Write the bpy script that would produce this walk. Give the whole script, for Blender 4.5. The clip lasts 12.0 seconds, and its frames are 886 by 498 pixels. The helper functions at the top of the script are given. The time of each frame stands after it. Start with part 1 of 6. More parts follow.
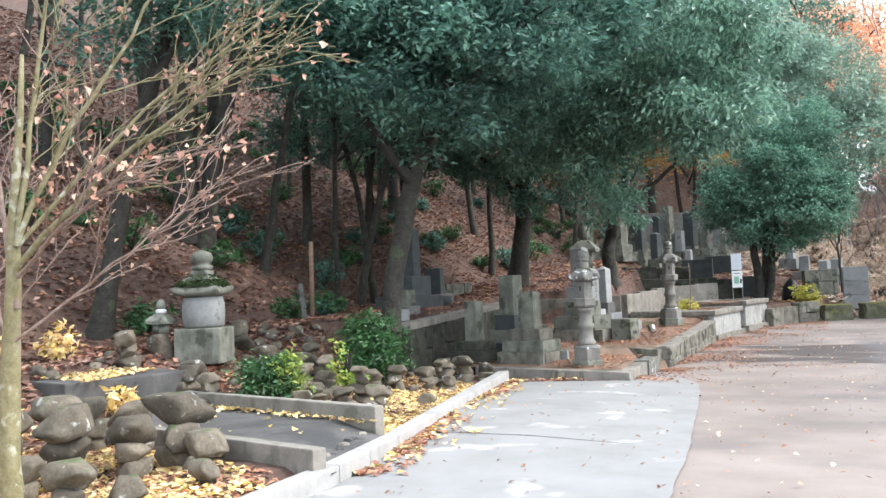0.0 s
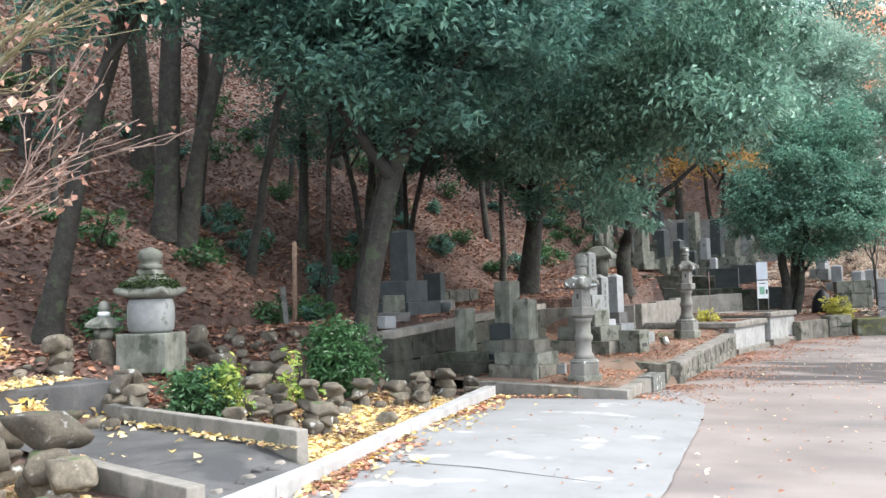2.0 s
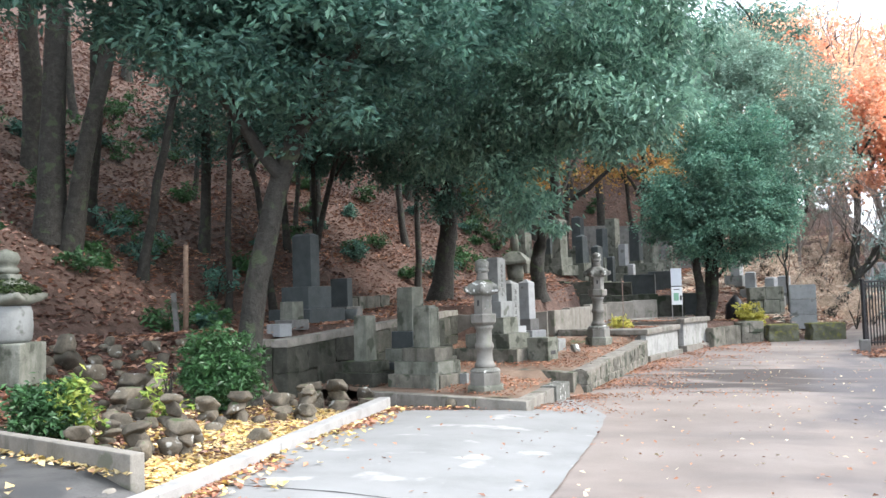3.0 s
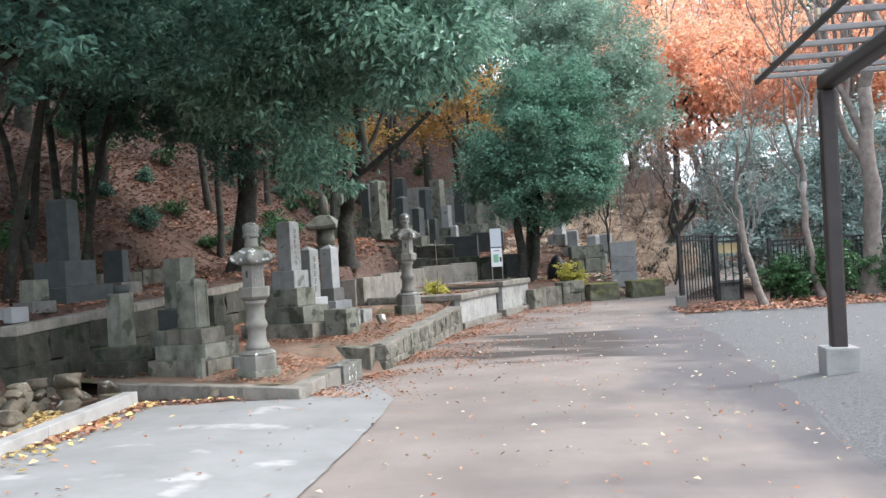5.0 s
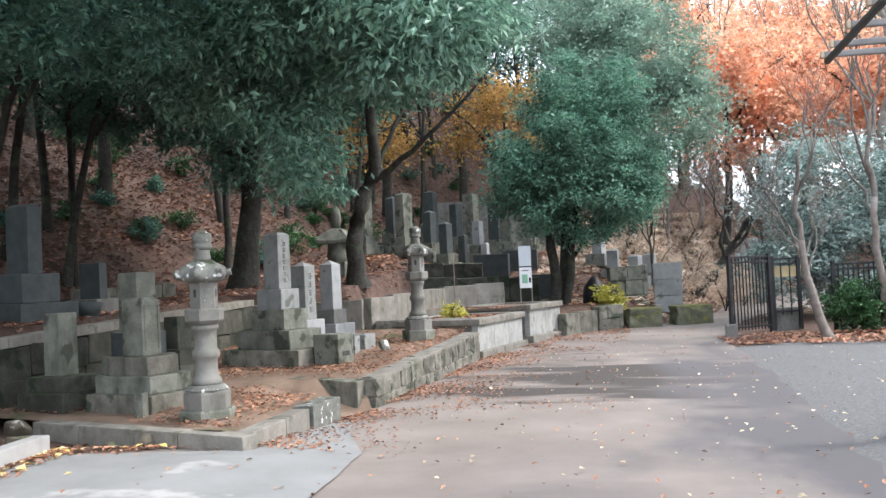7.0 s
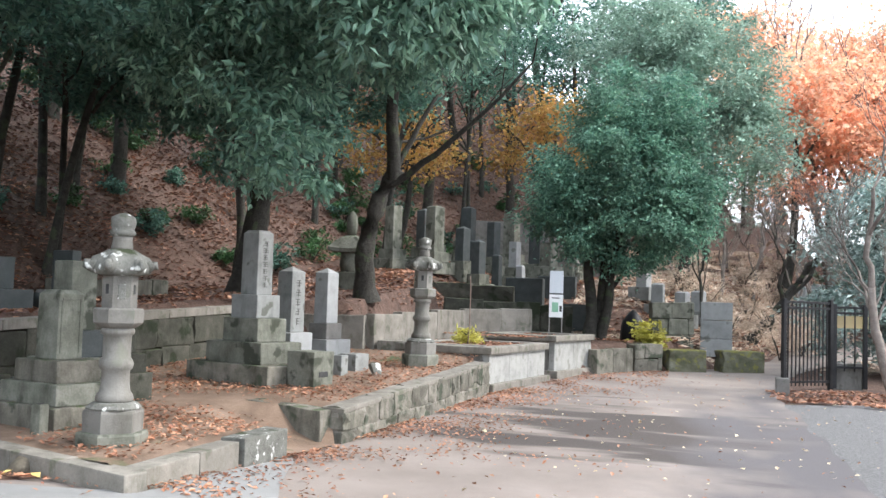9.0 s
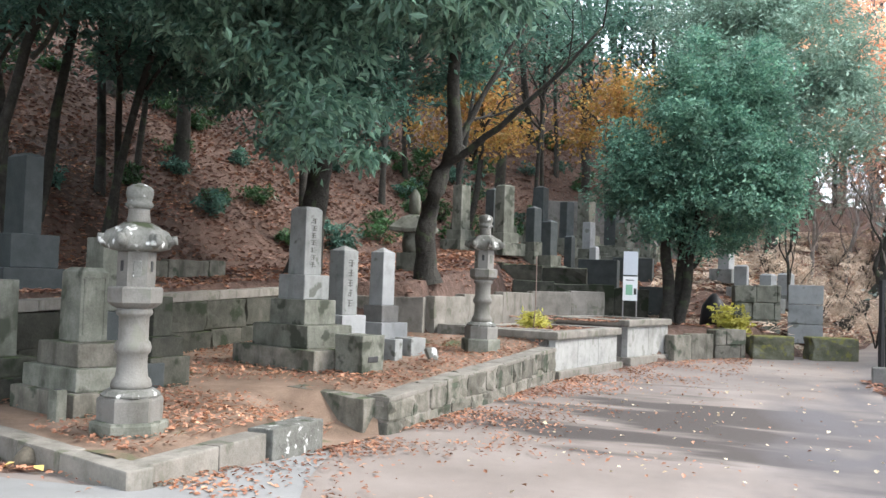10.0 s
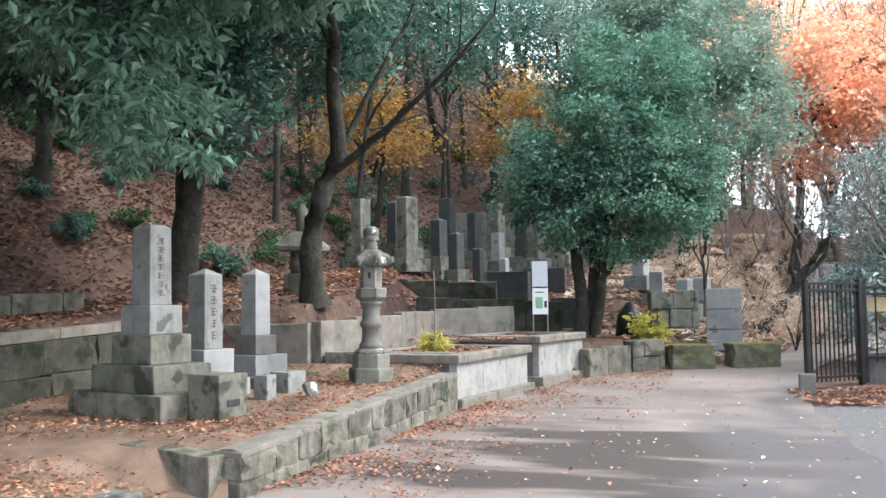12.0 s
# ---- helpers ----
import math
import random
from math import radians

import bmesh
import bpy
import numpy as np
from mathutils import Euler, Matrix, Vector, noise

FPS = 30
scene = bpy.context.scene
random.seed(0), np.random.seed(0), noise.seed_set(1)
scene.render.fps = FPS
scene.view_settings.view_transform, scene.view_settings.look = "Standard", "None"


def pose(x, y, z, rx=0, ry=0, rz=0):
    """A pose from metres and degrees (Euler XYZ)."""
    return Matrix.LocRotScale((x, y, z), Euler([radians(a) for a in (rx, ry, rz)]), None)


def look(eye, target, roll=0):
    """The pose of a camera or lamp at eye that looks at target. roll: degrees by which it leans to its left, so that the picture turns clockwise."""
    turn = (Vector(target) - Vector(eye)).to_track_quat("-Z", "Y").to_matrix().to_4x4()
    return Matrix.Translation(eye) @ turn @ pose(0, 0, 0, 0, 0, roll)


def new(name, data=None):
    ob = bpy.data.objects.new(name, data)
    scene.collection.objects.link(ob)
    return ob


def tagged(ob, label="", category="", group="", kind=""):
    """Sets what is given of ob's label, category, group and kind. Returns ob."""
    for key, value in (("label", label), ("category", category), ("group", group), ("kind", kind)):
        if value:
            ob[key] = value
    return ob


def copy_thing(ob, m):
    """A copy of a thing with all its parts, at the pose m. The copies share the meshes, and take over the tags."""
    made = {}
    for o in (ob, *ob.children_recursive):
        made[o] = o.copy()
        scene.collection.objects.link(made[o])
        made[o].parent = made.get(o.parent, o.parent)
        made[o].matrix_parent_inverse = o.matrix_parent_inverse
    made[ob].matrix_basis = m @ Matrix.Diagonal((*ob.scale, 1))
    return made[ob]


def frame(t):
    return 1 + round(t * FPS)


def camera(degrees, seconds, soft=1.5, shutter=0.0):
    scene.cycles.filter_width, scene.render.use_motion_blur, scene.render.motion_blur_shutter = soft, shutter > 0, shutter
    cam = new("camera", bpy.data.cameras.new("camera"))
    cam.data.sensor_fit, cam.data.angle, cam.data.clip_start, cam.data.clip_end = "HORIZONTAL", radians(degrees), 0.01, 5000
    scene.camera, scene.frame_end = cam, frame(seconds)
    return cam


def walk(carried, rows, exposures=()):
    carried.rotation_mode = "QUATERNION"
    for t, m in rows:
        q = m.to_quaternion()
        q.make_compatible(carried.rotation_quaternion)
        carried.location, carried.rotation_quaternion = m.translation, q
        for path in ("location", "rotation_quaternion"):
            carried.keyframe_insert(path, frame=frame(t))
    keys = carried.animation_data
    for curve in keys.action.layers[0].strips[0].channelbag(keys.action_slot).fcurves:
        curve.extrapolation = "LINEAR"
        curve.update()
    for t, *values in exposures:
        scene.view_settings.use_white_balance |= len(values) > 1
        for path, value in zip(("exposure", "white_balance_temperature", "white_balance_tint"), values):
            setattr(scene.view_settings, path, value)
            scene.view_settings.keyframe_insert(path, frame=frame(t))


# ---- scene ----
cam = camera(52.2, 12.0)
PATH = [
    (0, (-0.49, 2.339, 1.467), (-1.195, 4.209, 1.548), -2.6),
    (0.5, (-0.418, 2.687, 1.463), (-1.171, 4.538, 1.53), -2.2),
    (1, (-0.375, 3.032, 1.464), (-1.045, 4.915, 1.522), -2.0),
    (1.5, (-0.278, 3.377, 1.451), (-1.032, 5.228, 1.518), -1.8),
    (2, (-0.243, 3.755, 1.425), (-1.018, 5.596, 1.523), -1.7),
    (2.5, (-0.12, 4.122, 1.428), (-0.882, 5.967, 1.538), -1.6),
    (3, (0.006, 4.516, 1.414), (-0.629, 6.41, 1.521), -1.7),
    (3.1, (0.019, 4.602, 1.412), (-0.554, 6.516, 1.505), -2.5),
    (3.5, (0.012, 4.984, 1.443), (-0.351, 6.949, 1.533), -2.6),
    (3.7, (0.073, 5.173, 1.446), (-0.259, 7.144, 1.532), -2.7),
    (5.3, (0.411, 6.724, 1.378), (0.107, 8.701, 1.388), -3.7),
    (5.5, (0.418, 6.934, 1.373), (0.114, 8.911, 1.398), -3.8),
    (6, (0.499, 7.434, 1.36), (0.167, 9.406, 1.419), -3.9),
    (6.5, (0.566, 7.995, 1.344), (0.162, 9.953, 1.41), -3.1),
    (7, (0.661, 8.489, 1.357), (0.25, 10.445, 1.421), -2.7),
    (7.2, (0.717, 8.7, 1.35), (0.234, 10.64, 1.417), -2.5),
    (9, (0.95, 10.414, 1.317), (0.416, 12.338, 1.43), 1.9),
    (9.5, (0.986, 10.872, 1.292), (0.415, 12.787, 1.388), 1.4),
    (10, (0.965, 11.284, 1.284), (0.265, 13.157, 1.356), 2.0),
    (10.5, (0.917, 11.697, 1.305), (0.282, 13.591, 1.39), 2.0),
    (11, (0.899, 12.092, 1.338), (0.226, 13.97, 1.47), 1.5),
    (11.5, (0.852, 12.457, 1.33), (0.199, 14.343, 1.457), 0.4),
    (12, (0.909, 12.867, 1.319), (0.377, 14.791, 1.432), -0.8),
]
walk(cam, [(t, look(eye, target, roll)) for t, eye, target, roll in PATH], exposures=[(0, 1.66, 6280, 10), (2.5, 1.76, 6240, 10), (3.5, 1.7, 6240, 10), (5.5, 1.39, 6260, 10), (7, 1.47, 6280, 10), (9, 1.62, 6340, 10), (10.5, 1.66, 6340, 10), (11.5, 1.76, 6280, 10), (12, 1.64, 6280, 10)])

# ---- light ----
world = bpy.data.worlds.new("overcast")
world.use_nodes = True
scene.world = world
wn, wl = world.node_tree.nodes, world.node_tree.links
sky = wn.new("ShaderNodeTexSky")
sky.sky_type, sky.sun_disc = "NISHITA", False
sky.sun_elevation, sky.sun_rotation = radians(44), radians(76)
sky.air_density, sky.dust_density, sky.ozone_density = 1.0, 4.0, 1.0
veil = wn.new("ShaderNodeMixRGB")
veil.inputs[0].default_value = 0.72
veil.inputs[2].default_value = (9.0, 9.6, 10.4, 1)
wl.new(sky.outputs[0], veil.inputs[1])
wl.new(veil.outputs[0], wn["Background"].inputs[0])
wn["Background"].inputs[1].default_value = 0.13
sun_data = bpy.data.lights.new("sun", "SUN")
sun_data.energy, sun_data.angle, sun_data.color = 1.5, radians(16), (1.0, 0.96, 0.91)
sun = new("sun", sun_data)
sun.matrix_world = look((10, 14.5, 10), (0, 12, 0))


# ---- materials ----
RAMP_SCALE = 0.83  # scales all ramp colours down against the raised exposure


def material(name, stops, scale=6.0, detail=8.0, rough=0.85, bump=0.3, bump_scale=40.0, spots=None, moss=None,
             metal=0.0, vary=0.0, island=0.0, reach=0.02, spec=0.3, streak=None):
    """Two scales of noise over a colour ramp, optional spots (colour, scale, threshold) and moss on upward faces."""
    m = bpy.data.materials.new(name)
    m.use_nodes = True
    n, l = m.node_tree.nodes, m.node_tree.links
    b = n["Principled BSDF"]
    b.inputs["Roughness"].default_value, b.inputs["Metallic"].default_value = rough, metal
    b.inputs["Specular IOR Level"].default_value = spec
    geo, info = n.new("ShaderNodeNewGeometry"), n.new("ShaderNodeObjectInfo")
    at = geo.outputs["Position"]
    big, fine = n.new("ShaderNodeTexNoise"), n.new("ShaderNodeTexNoise")
    for t, s, d in ((big, scale, detail), (fine, bump_scale, 5.0)):
        t.inputs["Scale"].default_value, t.inputs["Detail"].default_value = s, d
        t.inputs["Roughness"].default_value = 0.62
        l.new(at, t.inputs["Vector"])
    both = n.new("ShaderNodeMath")
    both.operation = "MULTIPLY_ADD"
    l.new(fine.outputs[0], both.inputs[0])
    both.inputs[1].default_value = 0.45
    half = n.new("ShaderNodeMath")
    half.operation = "MULTIPLY_ADD"
    l.new(big.outputs[0], half.inputs[0])
    half.inputs[1].default_value, half.inputs[2].default_value = 1.1, -0.28
    l.new(half.outputs[0], both.inputs[2])
    ramp = n.new("ShaderNodeValToRGB")
    e = ramp.color_ramp.elements
    while len(e) < len(stops):
        e.new(0.5)
    for i, c in enumerate(stops):
        e[i].position = 0.18 + 0.64 * i / max(1, len(stops) - 1)
        e[i].color = (*(k * RAMP_SCALE for k in c), 1)
    l.new(both.outputs[0], ramp.inputs[0])
    out = ramp.outputs[0]
    if spots:
        c, s, th, *stretch = spots
        sp = n.new("ShaderNodeTexNoise")
        soft = 0.07
        sp.inputs["Scale"].default_value, sp.inputs["Detail"].default_value = s, 6.0
        l.new(at, sp.inputs["Vector"])
        if stretch:
            mp = n.new("ShaderNodeVectorMath")
            mp.operation = "MULTIPLY"
            mp.inputs[1].default_value = stretch[0]
            l.new(at, mp.inputs[0])
            l.new(mp.outputs[0], sp.inputs["Vector"])
            soft = 0.13
        edge = n.new("ShaderNodeMapRange")
        edge.inputs["From Min"].default_value, edge.inputs["From Max"].default_value = th, th + soft
        l.new(sp.outputs[0], edge.inputs["Value"])
        mix = n.new("ShaderNodeMixRGB")
        mix.inputs[2].default_value = (*c, 1)
        l.new(edge.outputs[0], mix.inputs[0])
        l.new(out, mix.inputs[1])
        out = mix.outputs[0]
    if streak:
        c, low = streak
        mp = n.new("ShaderNodeVectorMath")
        mp.operation = "MULTIPLY"
        mp.inputs[1].default_value = (4.2, 4.2, 1.1)
        l.new(at, mp.inputs[0])
        sn = n.new("ShaderNodeTexNoise")
        sn.inputs["Scale"].default_value, sn.inputs["Detail"].default_value, sn.inputs["Roughness"].default_value = 1.0, 7.0, 0.65
        l.new(mp.outputs[0], sn.inputs["Vector"])
        edge = n.new("ShaderNodeMapRange")
        edge.inputs["From Min"].default_value, edge.inputs["From Max"].default_value = low + 0.02, low + 0.26
        edge.inputs["To Max"].default_value = 0.8
        l.new(sn.outputs[0], edge.inputs["Value"])
        mix = n.new("ShaderNodeMixRGB")
        mix.inputs[2].default_value = (*c, 1)
        l.new(edge.outputs[0], mix.inputs[0])
        l.new(out, mix.inputs[1])
        out = mix.outputs[0]
    if moss:
        c, low = moss
        sep = n.new("ShaderNodeSeparateXYZ")
        l.new(geo.outputs["Normal"], sep.inputs[0])
        mn = n.new("ShaderNodeTexNoise")
        mn.inputs["Scale"].default_value, mn.inputs["Detail"].default_value = 7.0, 7.0
        l.new(at, mn.inputs["Vector"])
        add = n.new("ShaderNodeMath")
        add.operation = "MULTIPLY_ADD"
        l.new(sep.outputs[2], add.inputs[0])
        add.inputs[1].default_value = 0.28
        l.new(mn.outputs[0], add.inputs[2])
        edge = n.new("ShaderNodeMapRange")
        edge.inputs["From Min"].default_value, edge.inputs["From Max"].default_value = low, low + 0.12
        l.new(add.outputs[0], edge.inputs["Value"])
        mix = n.new("ShaderNodeMixRGB")
        mix.inputs[2].default_value = (*c, 1)
        l.new(edge.outputs[0], mix.inputs[0])
        l.new(out, mix.inputs[1])
        out = mix.outputs[0]
    if vary or island:
        hsv = n.new("ShaderNodeHueSaturation")
        for source, k, port, base in ((info.outputs["Random"], vary, "Value", 1.0), (geo.outputs["Random Per Island"], island, "Value", 1.0)):
            if k:
                mr = n.new("ShaderNodeMapRange")
                mr.inputs["To Min"].default_value, mr.inputs["To Max"].default_value = base - k, base + k
                l.new(source, mr.inputs["Value"])
                l.new(mr.outputs[0], hsv.inputs[port])
        l.new(out, hsv.inputs["Color"])
        out = hsv.outputs[0]
    l.new(out, b.inputs["Base Color"])
    if bump:
        bp = n.new("ShaderNodeBump")
        bp.inputs["Strength"].default_value, bp.inputs["Distance"].default_value = bump, reach
        l.new(both.outputs[0], bp.inputs["Height"])
        l.new(bp.outputs[0], b.inputs["Normal"])
    return m


def leaf_material(name, stops, rough=0.5, glow=0.35, spec=0.4):
    """Leaves: a colour for each leaf by its island, with some light let through."""
    m = bpy.data.materials.new(name)
    m.use_nodes = True
    n, l = m.node_tree.nodes, m.node_tree.links
    b = n["Principled BSDF"]
    b.inputs["Roughness"].default_value = rough
    b.inputs["Specular IOR Level"].default_value = spec
    geo, ramp = n.new("ShaderNodeNewGeometry"), n.new("ShaderNodeValToRGB")
    e = ramp.color_ramp.elements
    while len(e) < len(stops):
        e.new(0.5)
    for i, c in enumerate(stops):
        e[i].position, e[i].color = i / max(1, len(stops) - 1), (*c, 1)
    l.new(geo.outputs["Random Per Island"], ramp.inputs[0])
    drift, span, hsv = n.new("ShaderNodeTexNoise"), n.new("ShaderNodeMapRange"), n.new("ShaderNodeHueSaturation")
    drift.inputs["Scale"].default_value, drift.inputs["Detail"].default_value = 1.1, 3.0
    l.new(geo.outputs["Position"], drift.inputs["Vector"])
    span.inputs["From Min"].default_value, span.inputs["From Max"].default_value = 0.32, 0.68
    span.inputs["To Min"].default_value, span.inputs["To Max"].default_value = 0.6, 1.35
    l.new(drift.outputs[0], span.inputs["Value"])
    l.new(span.outputs[0], hsv.inputs["Value"])
    tone = n.new("ShaderNodeMapRange")
    tone.inputs["To Min"].default_value, tone.inputs["To Max"].default_value = 0.485, 0.515
    l.new(drift.outputs[1], tone.inputs["Value"])
    l.new(tone.outputs[0], hsv.inputs["Hue"])
    l.new(ramp.outputs[0], hsv.inputs["Color"])
    l.new(hsv.outputs[0], b.inputs["Base Color"])
    if glow:
        tr, mix = n.new("ShaderNodeBsdfTranslucent"), n.new("ShaderNodeMixShader")
        l.new(hsv.outputs[0], tr.inputs[0])
        mix.inputs[0].default_value = glow
        l.new(b.outputs[0], mix.inputs[1])
        l.new(tr.outputs[0], mix.inputs[2])
        l.new(mix.outputs[0], n["Material Output"].inputs[0])
    return m


MOSS = (0.055, 0.075, 0.03)
GRANITE = material("granite_grey", [(0.151, 0.159, 0.151), (0.257, 0.265, 0.257), (0.317, 0.326, 0.317)], 5, bump_scale=90, spots=((0.10, 0.105, 0.09), 5, 0.60), vary=0.1, rough=0.75, streak=((0.07, 0.072, 0.06), 0.5))
GRANITE_PALE = material("granite_pale", [(0.225, 0.232, 0.232), (0.33, 0.338, 0.338), (0.39, 0.398, 0.398)], 4, bump_scale=110, spots=((0.16, 0.165, 0.15), 4, 0.62), vary=0.08, rough=0.7, streak=((0.11, 0.112, 0.095), 0.54))
GRANITE_OLD = material("granite_weathered", [(0.092, 0.098, 0.078), (0.185, 0.188, 0.155), (0.285, 0.288, 0.25)], 5, bump_scale=60, bump=0.5, spots=((0.055, 0.06, 0.045), 4, 0.56), moss=(MOSS, 0.82), vary=0.14, streak=((0.04, 0.046, 0.03), 0.46))
GRANITE_DARK = material("granite_dark", [(0.035, 0.045, 0.045), (0.06, 0.07, 0.07), (0.09, 0.10, 0.10)], 5, bump_scale=90, rough=0.55, vary=0.1)
LANTERN_STONE = material("lantern_stone", [(0.136, 0.129, 0.116), (0.214, 0.206, 0.186), (0.26, 0.247, 0.228)], 5, bump_scale=70, bump=0.5, spots=((0.15, 0.15, 0.125), 6, 0.60), vary=0.08, streak=((0.085, 0.08, 0.062), 0.49))
LICHEN_STONE = material("lichen_stone", [(0.072, 0.072, 0.06), (0.168, 0.168, 0.15), (0.24, 0.24, 0.222)], 8, bump_scale=50, bump=0.6, spots=((0.62, 0.63, 0.60), 11, 0.60), moss=((0.04, 0.05, 0.025), 0.80), vary=0.08)
MOSSY_STONE = material("mossy_stone", [(0.05, 0.06, 0.03), (0.12, 0.12, 0.08), (0.2, 0.2, 0.16)], 5, bump_scale=50, bump=0.7, moss=((0.15, 0.145, 0.04), 0.56))
ROCK = material("field_stone", [(0.055, 0.047, 0.035), (0.127, 0.108, 0.081), (0.227, 0.199, 0.155)], 7, bump_scale=45, bump=0.7, spots=((0.36, 0.36, 0.33), 9, 0.63), moss=(MOSS, 0.80), vary=0.35, streak=((0.03, 0.03, 0.022), 0.48))
WALL_STONE = material("wall_stone", [(0.095, 0.09, 0.072), (0.181, 0.17, 0.14), (0.285, 0.26, 0.23)], 5, bump_scale=50, bump=0.6, spots=((0.055, 0.065, 0.045), 4, 0.57), moss=(MOSS, 0.80), vary=0.2, streak=((0.022, 0.026, 0.017), 0.44))
# wall stone with more moss, also deepened in colour for the terrace's shade
WALL_DARK = material("shaded_mossy_wall_stone", [(0.028, 0.03, 0.022), (0.06, 0.06, 0.047), (0.115, 0.11, 0.09)], 4, bump_scale=45, bump=0.7, spots=((0.02, 0.026, 0.014), 3, 0.55), moss=(MOSS, 0.74), vary=0.2)
TOMB_STONE = material("tomb_marble", [(0.217, 0.217, 0.207), (0.371, 0.371, 0.351), (0.448, 0.448, 0.426)], 3, bump_scale=30, bump=0.25, spots=((0.22, 0.22, 0.20), 5, 0.60), vary=0.05, streak=((0.14, 0.14, 0.12), 0.54))
COPING = material("coping_stone", [(0.142, 0.13, 0.11), (0.235, 0.218, 0.188), (0.319, 0.294, 0.259)], 5, bump_scale=60, bump=0.4, spots=((0.12, 0.12, 0.09), 4, 0.59), vary=0.12, streak=((0.05, 0.05, 0.036), 0.5))
KERB_WHITE = material("kerb_concrete", [(0.254, 0.248, 0.236), (0.363, 0.357, 0.345), (0.412, 0.406, 0.393)], 4, bump_scale=90, bump=0.25, spots=((0.30, 0.29, 0.27), 5, 0.62), streak=((0.22, 0.21, 0.19), 0.56))
PAD = material("new_concrete", [(0.204, 0.204, 0.198), (0.261, 0.261, 0.255), (0.3, 0.3, 0.294)], 1.3, bump_scale=120, bump=0.12, spots=((0.33, 0.32, 0.31), 1.6, 0.60), rough=0.8)
ASPHALT = material("old_asphalt", [(0.178, 0.148, 0.13), (0.248, 0.21, 0.186), (0.315, 0.275, 0.247)], 0.7, bump_scale=150, bump=0.35, spots=((0.15, 0.128, 0.118), 0.8, 0.55, (0.45, 0.8, 1)), rough=0.85, reach=0.008)


def dark_streaks(m, shade, where, reach, streak, low, high):
    """A darkening round a place on the ground, broken into streaks."""
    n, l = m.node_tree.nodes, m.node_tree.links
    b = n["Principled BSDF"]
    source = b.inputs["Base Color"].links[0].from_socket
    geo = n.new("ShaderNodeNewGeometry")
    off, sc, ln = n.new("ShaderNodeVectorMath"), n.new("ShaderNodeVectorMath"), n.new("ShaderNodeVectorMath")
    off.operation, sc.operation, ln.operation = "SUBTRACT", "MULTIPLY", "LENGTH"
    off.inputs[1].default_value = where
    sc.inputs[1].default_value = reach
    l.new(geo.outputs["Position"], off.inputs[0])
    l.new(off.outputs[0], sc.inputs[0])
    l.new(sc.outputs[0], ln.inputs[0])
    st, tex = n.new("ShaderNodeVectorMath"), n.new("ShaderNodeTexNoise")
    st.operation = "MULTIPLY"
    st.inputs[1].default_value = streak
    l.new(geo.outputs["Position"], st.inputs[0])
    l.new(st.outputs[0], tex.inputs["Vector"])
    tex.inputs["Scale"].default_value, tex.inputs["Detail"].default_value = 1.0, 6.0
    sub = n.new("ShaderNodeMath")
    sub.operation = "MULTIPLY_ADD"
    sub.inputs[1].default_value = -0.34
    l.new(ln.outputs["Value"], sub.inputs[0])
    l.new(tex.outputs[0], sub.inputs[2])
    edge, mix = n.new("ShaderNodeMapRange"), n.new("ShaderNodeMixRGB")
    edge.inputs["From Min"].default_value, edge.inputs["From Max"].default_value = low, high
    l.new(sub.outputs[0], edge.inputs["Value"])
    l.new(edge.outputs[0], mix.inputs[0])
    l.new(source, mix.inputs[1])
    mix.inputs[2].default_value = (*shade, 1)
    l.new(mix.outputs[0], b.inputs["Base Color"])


# damp and dappled tree shade on the drive, both put into its colour
dark_streaks(ASPHALT, (0.062, 0.052, 0.047), (0.3, 21.8, 0), (0.36, 0.36, 0), (0.5, 1.7, 1), 0.2, 0.36)
# darker grey along the right side of the drive
dark_streaks(ASPHALT, (0.095, 0.087, 0.09), (2.3, 18.0, 0), (0.8, 0.1, 0), (0.9, 0.5, 1), 0.08, 0.36)
GRAVEL = material("grey_gravel", [(0.085, 0.083, 0.082), (0.158, 0.155, 0.154), (0.243, 0.238, 0.233)], 30, bump_scale=140, bump=0.8, rough=0.9)
LITTER = material("leaf_litter_soil", [(0.05, 0.031, 0.024), (0.115, 0.07, 0.053), (0.21, 0.135, 0.105)], 5.0, bump_scale=26, bump=1.0, reach=0.06)
SOIL = material("plot_soil", [(0.11, 0.079, 0.055), (0.221, 0.152, 0.11), (0.342, 0.252, 0.19)], 2.2, bump_scale=60, bump=0.6, spots=((0.085, 0.10, 0.05), 1.4, 0.62))
SLAB_DARK = material("dark_mortar", [(0.045, 0.045, 0.045), (0.085, 0.083, 0.08), (0.15, 0.145, 0.14)], 2.2, bump_scale=60, bump=0.35, rough=0.75, spots=((0.05, 0.05, 0.05), 1.6, 0.58))
PLINTH = material("rough_concrete", [(0.112, 0.108, 0.101), (0.182, 0.175, 0.164), (0.252, 0.245, 0.231)], 4, bump_scale=60, bump=0.5, spots=((0.10, 0.10, 0.085), 4, 0.57), streak=((0.05, 0.048, 0.04), 0.5))
BARK = material("bark", [(0.017, 0.017, 0.014), (0.04, 0.037, 0.031), (0.074, 0.068, 0.059)], 9, bump_scale=30, bump=0.9, vary=0.2, reach=0.04, spots=((0.05, 0.06, 0.035), 5, 0.58))
BARK_PALE = material("bark_pale", [(0.11, 0.09, 0.08), (0.20, 0.17, 0.15), (0.30, 0.26, 0.23)], 8, bump_scale=40, bump=0.6, vary=0.15)
BARK_MAPLE = material("maple_bark", [(0.13, 0.115, 0.06), (0.23, 0.205, 0.11), (0.34, 0.31, 0.21)], 12, bump_scale=50, bump=0.5, spots=((0.33, 0.33, 0.25), 9, 0.60))
